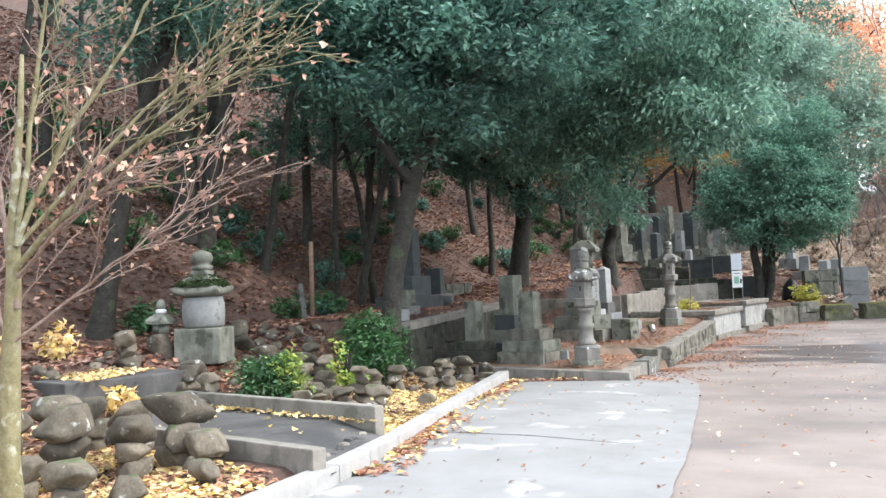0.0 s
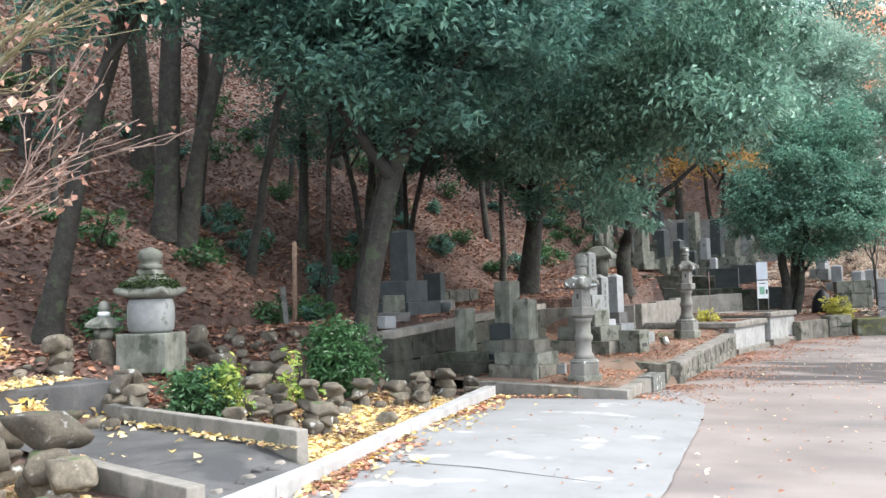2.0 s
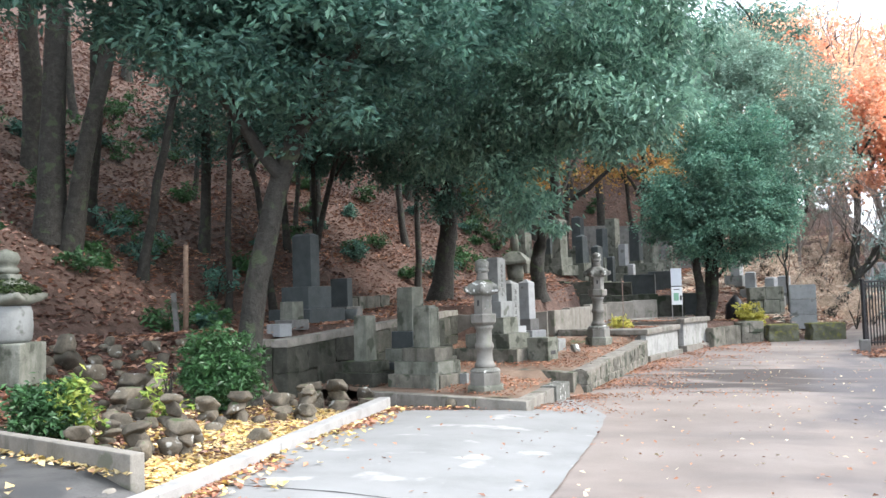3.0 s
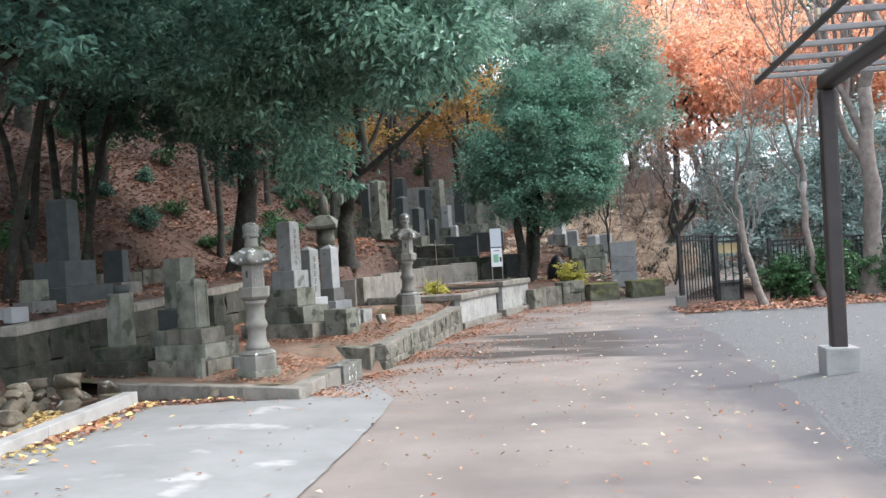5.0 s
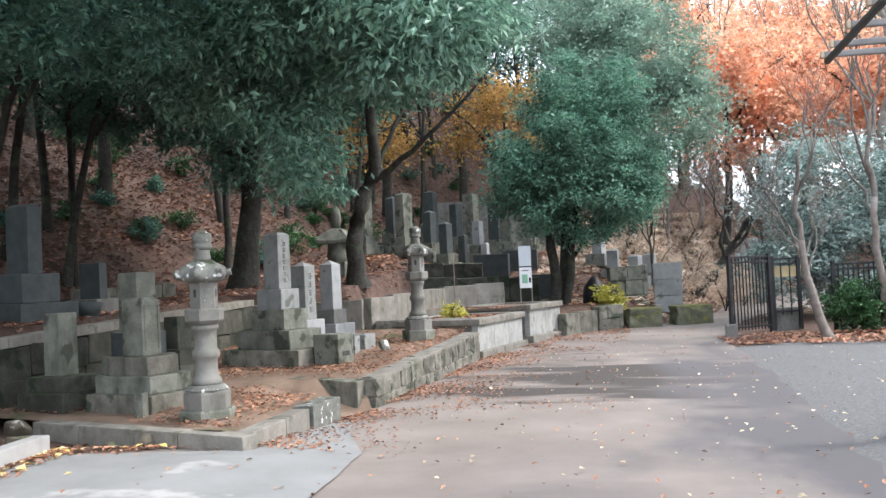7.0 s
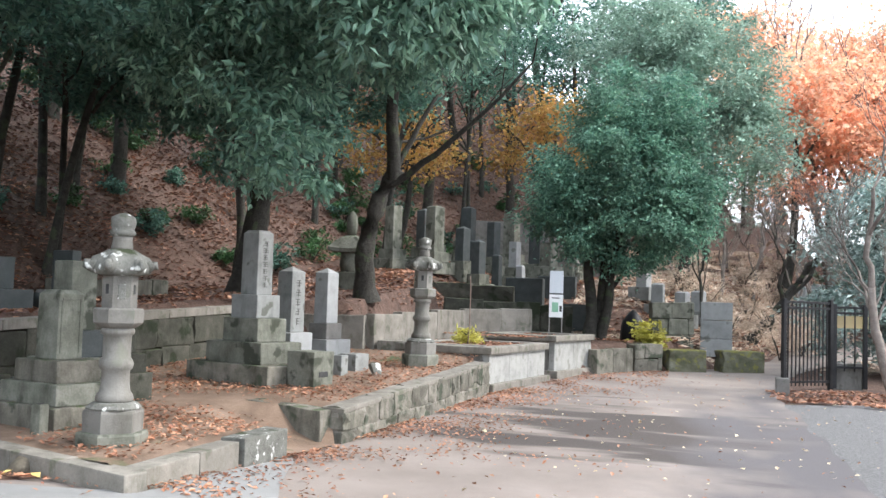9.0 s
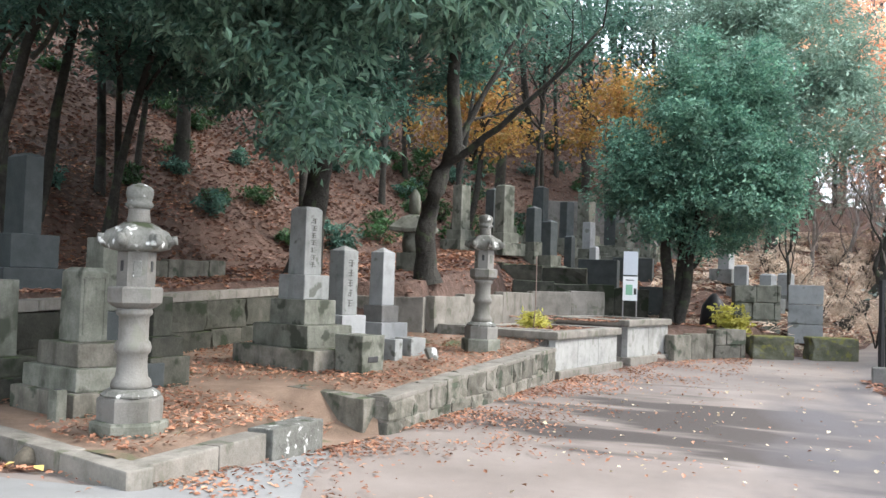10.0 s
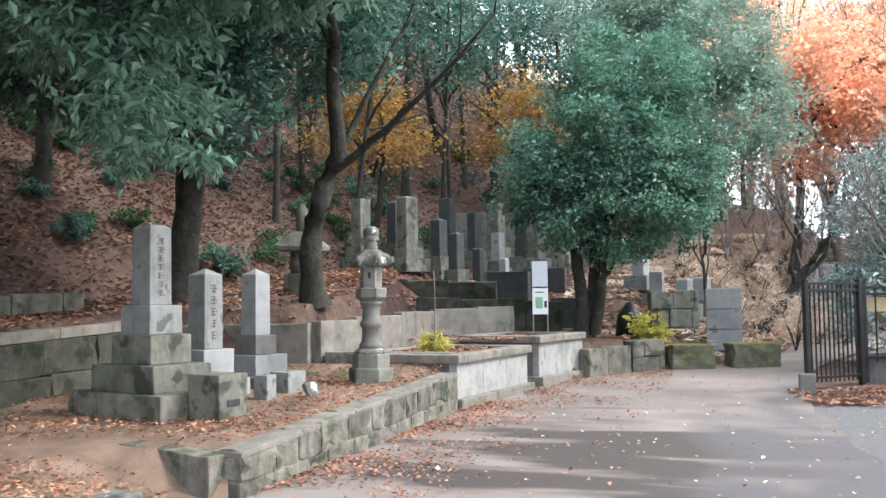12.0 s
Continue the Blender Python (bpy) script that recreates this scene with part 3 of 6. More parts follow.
def strip(name, a, b, width, z0, z1, mat, parent=None, label="", pieces=6, gap=0.006, rough=0.004, step=0.0):
    """A kerb or coping of separate stones from a to b; tops go from z1[0] to z1[1], feet z0[0] to z0[1]."""
    a, b = Vector(a), Vector(b)
    d = b - a
    ln, ang = d.length, math.atan2(d.y, d.x)
    cuts = [0.0]
    for i in range(1, pieces):
        cuts.append((i + random.uniform(-0.12, 0.12)) / pieces)
    cuts.append(1.0)
    for i, (u, v) in enumerate(zip(cuts, cuts[1:])):
        mid = a + d * (u + v) / 2
        f, t = z0[0] + (z0[1] - z0[0]) * (u + v) / 2, z1[0] + (z1[1] - z1[0]) * (u + v) / 2
        slope = math.degrees(math.atan2((z1[1] - z1[0]), ln))
        bm = block(ln * (v - u) - gap, width, t - f, 0.012, rough=rough, seed=i + a.x)
        ob = part(name, bm, mat, parent, label)
        ob.matrix_world = pose(mid.x, mid.y, f + random.uniform(-step, step), 0, -slope, math.degrees(ang))


# white kerb along the pad
kerb = thing("kerb", pose(0, 0, 0), "white cast concrete kerb edging the pad", "kerb")
tagged(kerb, kind="structure")
for a, b, za, zb in (((-3.58, -6), (-3.60, 8.25), 0.34, 0.2), ((-3.60, 8.25), (-3.72, 9.6), 0.2, 0.18), ((-3.72, 9.6), (-4.56, 15.75), 0.18, 0.115)):
    strip("kerb_length", (a[0] - 0.08, a[1], 0), (b[0] - 0.08, b[1], 0), 0.16, (grade(*a) - 0.1, grade(*b) - 0.1), (za, zb), KERB_WHITE, kerb, pieces=2 if b[1] < 12 else 3, gap=0.003, rough=0.002)

# ---- dark walled plot beside the kerb ----
plot = thing("grave_plot", pose(-3.9, 8.8, 0), "low walled grave plot with dark mortar bed and fallen leaves", "grave plot")
R = 21.0  # the plot is turned against the drive


def plot_to(u, v):
    """u along the plot's back wall away from the drive, v towards the viewer's side."""
    c, s = math.cos(radians(R)), math.sin(radians(R))
    return (-3.94 - u * c + v * s * -0.0 + v * 0.16, 9.67 + u * s - v * 0.98)


def plot_wall(name, u0, v0, u1, v1, width, zb, zt, mat, n=1, label=""):
    a, b = plot_to(u0, v0), plot_to(u1, v1)
    strip(name, (*a, 0), (*b, 0), width, (zb, zb), (zt, zt), mat, plot, label, pieces=n, gap=0.004, rough=0.004)


plot_wall("back_wall", -0.02, 0.0, 4.3, 0.0, 0.11, 0.05, 0.43, COPING, 3)
plot_wall("front_wall", -0.02, 1.62, 2.2, 1.62, 0.13, 0.0, 0.35, COPING, 2)
bm = bmesh.new()
rows = []
for i in range(15):
    u = -0.12 + 4.3 * i / 14
    rows.append([bm.verts.new((*plot_to(u, 0.05 + 1.5 * j / 6), 0.16 + 0.12 * min(1, max(0, u / 0.35)) + 0.012 * noise.noise(Vector((u * 2, j, 1))))) for j in range(7)])
for p, q in zip(rows, rows[1:]):
    for j in range(6):
        bm.faces.new((p[j], p[j + 1], q[j + 1], q[j]))
part("mortar_bed", bm, SLAB_DARK, plot, "dark mortar bed", m=pose(3.9, -8.8, 0), smooth=True)
plat = block(3.6, 1.45, 0.5, 0.02, rough=0.006, seed=4)
ob = part("raised_platform", plat, SLAB_DARK, plot, "raised dark mortar platform strewn with yellow leaves")
px, py = plot_to(5.3, 0.72)
ob.matrix_world = pose(px, py, 0.15, 0, 0, -R)
for i in range(9):
    rk = rock(random.uniform(0.10, 0.2), 0.07, random.uniform(0.05, 0.08), 50 + i)
    x, y = plot_to(0.10 + random.uniform(-0.03, 0.03), 0.25 + 1.3 * i / 8)
    ob = part("broken_edge", rk, COPING if i % 3 == 0 else SLAB_DARK, plot)
    ob.matrix_world = pose(x, y, 0.17, 0, 0, 75 + random.uniform(-15, 15))

# ---- low L kerb and walls of the lantern plots ----
TURN_PLOT = -18.0
lkerb = thing("plot_kerb", pose(-2.7, 15.8, -0.1), "low worn stone kerb round the first lantern plot", "kerb")
tagged(lkerb, kind="structure")
strip("kerb_stone", (-2.70, 15.91, 0), (-5.4, 16.78, 0), 0.2, (-0.25, -0.15), (0.065, 0.085), COPING, lkerb, pieces=4, rough=0.006)
strip("kerb_stone", (-2.83, 16.02, 0), (-2.78, 17.35, 0), 0.2, (-0.3, -0.35), (0.065, 0.08), COPING, lkerb, pieces=2, rough=0.006)
strip("kerb_stone", (-2.78, 17.40, 0), (-2.72, 18.12, 0), 0.24, (-0.35, -0.35), (0.10, 0.10), LICHEN_STONE, lkerb, pieces=1, rough=0.012)

wall2 = thing("retaining_wall", pose(-2.56, 19.25, -0.2), "low mossy field-stone retaining wall beside the drive", "wall")
tagged(wall2, kind="structure")


def stone_face(parent, a, b, z0, z1, courses, size, mat, depth=0.22, seed=1, cap=0.0, rough=0.016):
    """A face of roughly cut stones between a and b, each a part; cap is a coping height."""
    rng = random.Random(seed)
    a, b = Vector((*a, 0)), Vector((*b, 0))
    d = b - a
    ln, ang = d.length, math.degrees(math.atan2(d.y, d.x))
    for c in range(courses):
        u = -rng.uniform(0, 0.5) * size if c % 2 else 0.0
        while u < ln - 0.03:
            w = size * rng.uniform(0.65, 1.4)
            s, e = max(0.0, u), min(ln, u + w)
            u += w
            if e - s < 0.05:
                continue
            k = (s + e) / 2 / ln
            lo, hi = z0[0] + (z0[1] - z0[0]) * k, z1[0] + (z1[1] - z1[0]) * k - cap
            h = (hi - lo) / courses
            p = a + d * k
            bm = block(e - s - 0.005, depth, h - 0.005, 0.022, rough=rough, seed=rng.random() * 40)
            ob = part("stone", bm, mat, parent)
            ob.matrix_world = pose(p.x, p.y, lo + h * c + 0.005, 0, 0, ang + rng.uniform(-1.5, 1.5))
    if cap:
        strip("coping", a, b, depth + 0.03, (z1[0] - cap, z1[1] - cap), z1, COPING, parent, pieces=max(2, int(ln / 1.1)), rough=0.008)


stone_face(wall2, (-2.68, 19.36), (-2.2, 24.3), (-0.35, -0.25), (0.13, 0.36), 2, 0.42, WALL_STONE, 0.26, 3, rough=0.03)
strip("mortar_core", (-2.68, 19.38, 0), (-2.2, 24.28, 0), 0.235, (-0.34, -0.24), (0.10, 0.33), COPING, wall2, pieces=1, rough=0.0)
strip("mortar_cap", (-2.68, 19.36, 0), (-2.2, 24.3, 0), 0.27, (0.095, 0.325), (0.15, 0.38), COPING, wall2, pieces=5, rough=0.012)
strip("coping", (-2.72, 19.32, 0), (-3.75, 19.62, 0), 0.24, (-0.3, -0.1), (0.13, 0.16), WALL_STONE, wall2, pieces=2, rough=0.012)

# soil of the plots
bm = bmesh.new()
rows = []
for i in range(33):
    row = []
    for j in range(19):
        u = i / 32
        x = -2.8 - (6.62 - 2.8) * j / 18
        y0 = 15.98 + (-2.74 - x) * 0.323
        y = y0 + (24.55 - y0) * u
        edge = float(np.interp(y, [15, 17.9, 18.15, 19.25, 19.45, 24.6], [-2.85, -2.8, -2.58, -2.58, -2.74, -2.3]))
        x = edge - (6.62 + edge) * j / 18
        row.append(bm.verts.new((x, y, plot_level(x, y) + 0.02 * noise.noise(Vector((j * 0.4, y, 9))) - (0.1 if j == 0 and not 18.1 < y < 19.3 else 0))))
    rows.append(row)
for p, q in zip(rows, rows[1:]):
    for j in range(18):
        bm.faces.new((p[j], q[j], q[j + 1], p[j + 1]))
solid("plot_earth", bm, SOIL, "trodden brown earth of the grave plots", "ground", smooth=True, kind="structure")

# terrace walls behind the plots
tw = thing("terrace_wall", pose(-6.6, 16.6, 0), "old mossy stone terrace wall with a coping", "wall")
tagged(tw, kind="structure")
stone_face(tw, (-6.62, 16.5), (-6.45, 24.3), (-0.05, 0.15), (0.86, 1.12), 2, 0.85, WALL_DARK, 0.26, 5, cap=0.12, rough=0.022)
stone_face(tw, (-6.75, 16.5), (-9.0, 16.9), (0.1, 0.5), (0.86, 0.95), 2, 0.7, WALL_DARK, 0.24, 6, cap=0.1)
tw2 = thing("terrace_wall", pose(-4.3, 24.7, 0), "low cut-stone terrace wall below the leaning tree", "wall")
tagged(tw2, kind="structure")
stone_face(tw2, (-6.5, 24.42), (-4.3, 24.66), (0.2, 0.3), (1.0, 1.03), 1, 1.1, COPING, 0.2, 7)
stone_face(tw2, (-4.24, 24.7), (-3.6, 28.4), (0.4, 0.5), (1.03, 1.15), 1, 1.2, COPING, 0.2, 8)
stone_face(tw2, (-3.6, 28.4), (-2.4, 29.6), (0.5, 0.6), (1.15, 1.2), 1, 0.9, COPING, 0.2, 9)
strip("coping", (-4.1, 24.75, 0), (-2.3, 24.95, 0), 0.2, (0.2, 0.2), (0.62, 0.60), COPING, tw2, pieces=2, rough=0.006)
tw3 = thing("grave_kerb", pose(-8.4, 25, 1.2), "low stone kerb at the foot of the hillside", "kerb")
stone_face(tw3, (-8.9, 22.6), (-8.35, 25.0), (1.0, 1.15), (1.45, 1.52), 1, 1.1, WALL_STONE, 0.22, 10)


# ---- stone lanterns ----
def stone_lantern(m, label):
    t = thing("stone_lantern", m @ Matrix.Diagonal((0.78, 0.78, 0.985, 1)), label, "stone lantern", "stone lanterns")
    six = math.pi / 6
    part("lower_base", loft([(0.355, -0.06), (0.36, 0.17), (0.345, 0.19)], 6, six), GRANITE_OLD, t)
    part("upper_base", loft([(0.30, 0.19), (0.305, 0.345), (0.295, 0.365), (0.27, 0.375)], 6, six), LANTERN_STONE, t)
    part("petal_ring", loft([(0.275, 0.372), (0.28, 0.385), (0.24, 0.415), (0.205, 0.43)], 12, 0), LICHEN_STONE, t, "lichened carved petal ring")
    c = loft([(0.185, 0.43), (0.192, 0.455), (0.18, 0.49), (0.155, 0.51), (0.143, 0.58), (0.14, 0.68), (0.165, 0.70), (0.175, 0.735), (0.165, 0.77), (0.142, 0.79), (0.14, 0.90), (0.142, 0.97), (0.168, 0.985), (0.172, 1.01), (0.16, 1.03)], 20)
    part("shaft", c, LANTERN_STONE, t, smooth=True)
    part("platform", loft([(0.17, 1.03), (0.215, 1.05), (0.25, 1.075), (0.255, 1.18), (0.24, 1.195)], 6, six), LANTERN_STONE, t)
    fb = part("fire_box", loft([(0.178, 1.195), (0.178, 1.455), (0.165, 1.47)], 6, six), LANTERN_STONE, t)
    for k in range(6):
        a = 60 * k
        # every second side: dark plate for the shade inside the opening
        w = part("window", block(0.012, 0.075 if k % 2 else 0.045, 0.12 if k % 2 else 0.08, 0.003), LICHEN_STONE if k % 2 else INK_AND_HOLLOW, fb)
        w.matrix_local = pose(0.154 * math.cos(radians(a)), 0.154 * math.sin(radians(a)), 1.27 if k % 2 else 1.31, 0, 0, a)
    roof = eave_loft([(0.18, 1.46, 0.0, 0.0), (0.275, 1.475, 0.01, 0.10), (0.29, 1.515, 0.04, 0.14), (0.265, 1.585, 0.03, 0.08), (0.205, 1.645, 0.0, 0.0), (0.13, 1.68, 0, 0)], 6, six)
    rf = part("roof", roof, LICHEN_STONE, t, "lichened six-sided roof with curled corners", smooth=True)
    for k in range(6):
        a = radians(60 * k + 30)
        curl = bmesh.new()
        tube(curl, [(0.25 * math.cos(a), 0.25 * math.sin(a), 1.57), (0.30 * math.cos(a), 0.30 * math.sin(a), 1.53), (0.335 * math.cos(a), 0.335 * math.sin(a), 1.545), (0.335 * math.cos(a), 0.335 * math.sin(a), 1.59)], [0.05, 0.055, 0.05, 0.03], 8)
        part("curl", curl, LICHEN_STONE, rf, smooth=True)
    part("neck", loft([(0.105, 1.67), (0.11, 1.70), (0.098, 1.75), (0.10, 1.785)], 16), LANTERN_STONE, t, smooth=True)
    f = loft([(0.10, 1.785), (0.128, 1.80), (0.132, 1.825), (0.112, 1.84), (0.12, 1.865), (0.13, 1.90), (0.122, 1.945), (0.07, 1.97), (0.01, 1.985)], 16)
    part("finial", f, LICHEN_STONE, t, "lichened jewel-shaped finial", smooth=True)
    return t


stone_lantern(pose(-3.55, 16.83, -0.01, 0, 0, 12), "tall pale stone lantern with lichened roof on bare earth")
stone_lantern(pose(-3.0, 23.55, 0.31, 0, 0.6, 40), "tall pale stone lantern beside the marble-sided tomb")


# ---- gravestones ----
def bars(t, w, h, z, y, mat, n, name="inscription", parent=None, cols=1, x0=0.0):
    """Carved characters that cannot be read, as short plain strokes in columns."""
    rng = random.Random(n + int(h * 100))
    bm = bmesh.new()
    for c in range(cols):
        for i in range(n):
            zz = z + h * (1 - (i + 0.5) / n)
            s = h / n * 0.34
            xx = x0 + (c - (cols - 1) / 2) * w * 1.7
            for k in range(3):
                block(w * rng.uniform(0.5, 1.0), 0.006, s * 0.26, 0, zz + (k - 1) * s * 0.8, x=xx + rng.uniform(-0.1, 0.1) * w, y=y, bm=bm)
            block(w * 0.16, 0.006, s * 2.0, 0, zz - s, x=xx + rng.uniform(-0.25, 0.25) * w, y=y, bm=bm)
    return part(name, bm, mat, parent or t, "carved characters")


def gravestone(m, label, tiers, shaft, mat, tier_mats, top="dome", carve=None, group="gravestones", border=False):
    """tiers: (w, d, h) from the ground up; shaft: (w, d, h). The inscribed face looks to local -y."""
    t = thing("gravestone", m, label, "gravestone", group)
    z = -0.05
    for i, (w, d, h) in enumerate(tiers):
        hh = h + (0.05 if i == 0 else 0)
        part("plinth" if i < len(tiers) - 1 else "pedestal", block(w, d, hh, 0.014, z, rough=0.005, seed=i + w * 10), tier_mats[i % len(tier_mats)], t)
        z += hh
    w, d, h = shaft
    bm = block(w, d, h, 0.012, z, taper=0.03)
    if top == "dome":
        tp = [f for f in bm.faces if f.normal.z > 0.9 and f.calc_center_median().z > z + h - 0.02]
        r = bmesh.ops.extrude_face_region(bm, geom=tp)
        for v in [g for g in r["geom"] if isinstance(g, bmesh.types.BMVert)]:
            v.co = Vector((v.co.x * 0.72, v.co.y * 0.72, v.co.z + 0.035))
    elif top == "point":
        tp = [f for f in bm.faces if f.normal.z > 0.9 and f.calc_center_median().z > z + h - 0.02]
        r = bmesh.ops.extrude_face_region(bm, geom=tp)
        for v in [g for g in r["geom"] if isinstance(g, bmesh.types.BMVert)]:
            v.co = Vector((v.co.x * 0.06, v.co.y * 0.06, v.co.z + 0.07))
    sh = part("shaft", bm, mat, t)
    if border:
        fr = bmesh.new()
        for xx, zz, ww, hh in ((0, z + h * 0.90, w * 0.72, 0.018), (-w * 0.36, z + h * 0.1, 0.018, h * 0.8), (w * 0.36, z + h * 0.1, 0.018, h * 0.8)):
            block(ww, 0.012, hh, 0.003, zz, x=xx, y=-d / 2, bm=fr)
        part("carved_border", fr, mat, sh)
    if carve:
        bars(t, w * 0.36, h * 0.78, z + h * 0.1, -d / 2 * 0.985 - 0.001, CARVED, carve, parent=sh)
    return t


# local -y is the inscribed face; turned so that it looks to the drive
FRONT = 90 + TURN_PLOT


def at_plot(x, y, extra=0.0, dz=0.03):
    return pose(x, y, soil_level(y) + dz, 0, 0, FRONT + extra)


gravestone(at_plot(-4.53, 21.14), "tall inscribed grey gravestone on four stepped plinths", [(0.95, 1.45, 0.23), (0.74, 0.98, 0.27), (0.52, 0.62, 0.30), (0.42, 0.46, 0.30)], (0.28, 0.29, 0.80), GRANITE, [WALL_STONE, GRANITE_OLD, GRANITE_OLD, GRANITE], "dome", 7)
gravestone(at_plot(-4.55, 22.25), "grey gravestone with a stepped base", [(0.72, 0.72, 0.2), (0.46, 0.46, 0.34)], (0.28, 0.28, 0.86), GRANITE, [GRANITE_PALE, GRANITE_PALE], "point", 5)
gravestone(at_plot(-4.45, 23.3), "clean pale gravestone on stepped plinths", [(0.80, 0.80, 0.12), (0.56, 0.56, 0.25), (0.36, 0.36, 0.24)], (0.26, 0.26, 0.77), GRANITE_PALE, [PLINTH, GRANITE_PALE], "point", None)
gravestone(at_plot(-4.67, 17.55, 2), "moss-stained gravestone with a carved border on a stepped base", [(0.72, 0.98, 0.18), (0.60, 0.82, 0.19), (0.46, 0.62, 0.2)], (0.27, 0.31, 0.60), GRANITE_OLD, [WALL_STONE, GRANITE_OLD], "dome", None, border=True)
gravestone(at_plot(-5.3, 18.55, -2), "grey-green gravestone on a dark stepped base", [(0.85, 0.85, 0.26), (0.62, 0.62, 0.22), (0.46, 0.46, 0.28)], (0.30, 0.34, 0.72), GRANITE_OLD, [GRANITE_DARK, GRANITE_OLD], "flat", None)
gravestone(at_plot(-5.72, 17.62, 4), "leaning slab-like old gravestone on rough stones", [(0.62, 0.72, 0.20), (0.5, 0.56, 0.17)], (0.27, 0.24, 0.70), GRANITE_OLD, [WALL_DARK], "flat", None)
gravestone(at_plot(-5.0, 18.95, 5), "small dark gravestone half hidden behind others", [(0.5, 0.5, 0.3), (0.4, 0.4, 0.2)], (0.24, 0.22, 0.4), WALL_DARK, [WALL_DARK], "flat", None)

# offering stands and small blocks
st = thing("offering_stand", at_plot(-3.6, 20.85), "squat stone offering stand with a dark slot", "offering stand")
part("body", block(0.36, 0.42, 0.48, 0.015, -0.04, taper=-0.06, rough=0.006, seed=3), GRANITE_OLD, st)
# slot drawn as a dark piece, its inner shade in the colour
part("slot", block(0.17, 0.03, 0.07, 0.012, 0.13, y=-0.208), INK_AND_HOLLOW, st, "dark slot")
for i, (x, y, w, h) in enumerate(((-3.75, 22.75, 0.30, 0.26), (-3.78, 21.55, 0.16, 0.34), (-3.72, 22.1, 0.18, 0.3), (-4.35, 16.95, 0.1, 0.28), (-4.1, 17.6, 0.12, 0.2))):
    b = thing("flower_vase_block", at_plot(x, y, i * 4), "small square stone flower holder", "stone block", "stone flower holders")
    part("body", block(w, w, h, 0.012, -0.03, rough=0.004, seed=i), GRANITE_OLD if i % 2 else GRANITE, b)
    # flat dark disc in place of the hole's shaded inside
    part("hole", loft([(0.03, h - 0.029), (0.03, h - 0.026)], 10), INK_AND_HOLLOW, b)
solid("broken_rock", rock(0.24, 0.2, 0.17, 77), LICHEN_STONE, "small pale broken rock on the earth", "rock", pose(-3.28, 22.35, soil_level(22.35) + 0.02), smooth=False)

# graves on the terrace
def terrace(x, y, rz=FRONT, dz=0.0):
    return pose(x, y, land(x, y) - 0.03 + dz, 0, 0, rz)


gravestone(terrace(-8.0, 20.1, FRONT, 0.05), "tall dark slab gravestone on a dark double plinth", [(0.95, 1.1, 0.24), (0.62, 0.72, 0.42)], (0.24, 0.50, 0.98), GRANITE_DARK, [GRANITE_DARK], "dome", None, "terrace gravestones")
gravestone(terrace(-8.2, 22.1, FRONT, 0.05), "low dark slab gravestone on pale feet", [(0.5, 0.75, 0.2)], (0.16, 0.5, 0.6), GRANITE_DARK, [PLINTH], "flat", None, "terrace gravestones")
gravestone(terrace(-7.2, 18.0, FRONT, 0.05), "small weathered block gravestone beside the terrace edge", [(0.4, 0.4, 0.12)], (0.26, 0.3, 0.3), GRANITE_OLD, [PLINTH], "flat", None, "terrace gravestones")
v = thing("offering_box", terrace(-7.0, 17.2), "small pale stone offering box with a round hole", "offering box")
part("body", block(0.26, 0.3, 0.2, 0.01, -0.02), GRANITE_PALE, v)
# round hole as a dark disc that carries its shade
part("hole", loft([(0.05, 0), (0.05, 0.012)], 14), INK_AND_HOLLOW, v, m=pose(0, -0.13, 0.09, 90))
u = thing("round_basin", terrace(-7.55, 20.9), "dark round stone offering basin", "basin")
part("bowl", loft([(0.12, -0.03), (0.2, 0.1), (0.24, 0.25), (0.2, 0.25), (0.15, 0.12)], 18), GRANITE_DARK, u, smooth=True)
part("foot", block(0.4, 0.4, 0.14, 0.01, -0.1), GRANITE_DARK, u)


# ---- marble-sided tombs beside the drive ----
def tomb(name, a, b, depth, zb, zt, label, panels):
    a, b = Vector((*a, 0)), Vector((*b, 0))
    d = b - a
    ln, ang = d.length, math.degrees(math.atan2(d.y, d.x))
    t = thing(name, pose(a.x, a.y, zb, 0, 0, ang), label, "tomb", "walled tombs")
    h = zt - zb
    part("footing", block(ln + 0.12, depth + 0.16, 0.26, 0.02, -0.12, rough=0.006, seed=7, x=ln / 2, y=depth / 2 - 0.0), COPING, t)
    for i in range(panels):
        w = ln / panels
        part("side_panel", block(w - 0.008, 0.12, h - 0.16, 0.008, 0.04, x=w * (i + 0.5), y=0.08), TOMB_STONE, t, "veined white marble panel")
    for x in (0.07, ln - 0.07):
        part("end_panel", block(0.12, depth - 0.16, h - 0.16, 0.008, 0.04, x=x, y=depth / 2 + 0.07), PLINTH, t)
    part("coping", block(ln + 0.12, 0.24, 0.12, 0.025, h - 0.12, rough=0.004, seed=ln, x=ln / 2, y=0.08), COPING, t)
    part("coping", block(ln + 0.1, 0.2, 0.12, 0.02, h - 0.12, rough=0.004, seed=2, x=ln / 2, y=depth - 0.1), COPING, t)
    for x in (0.06, ln - 0.06):
        part("coping", block(0.22, depth - 0.35, 0.12, 0.02, h - 0.122, rough=0.004, seed=x, x=x, y=depth / 2), COPING, t)
    part("earth_fill", block(ln - 0.2, depth - 0.3, h - 0.07, 0.03, 0.02, rough=0.02, seed=9, x=ln / 2, y=depth / 2), SOIL, t)
    return t


tomb("tomb", (-2.10, 24.42), (-1.62, 26.95), 1.75, -0.12, 0.60, "low tomb with white marble sides and a stone coping", 3)
tomb("tomb", (-1.52, 27.45), (-1.02, 29.15), 1.5, -0.08, 0.72, "low tomb with pale stone sides and a stone coping", 2)

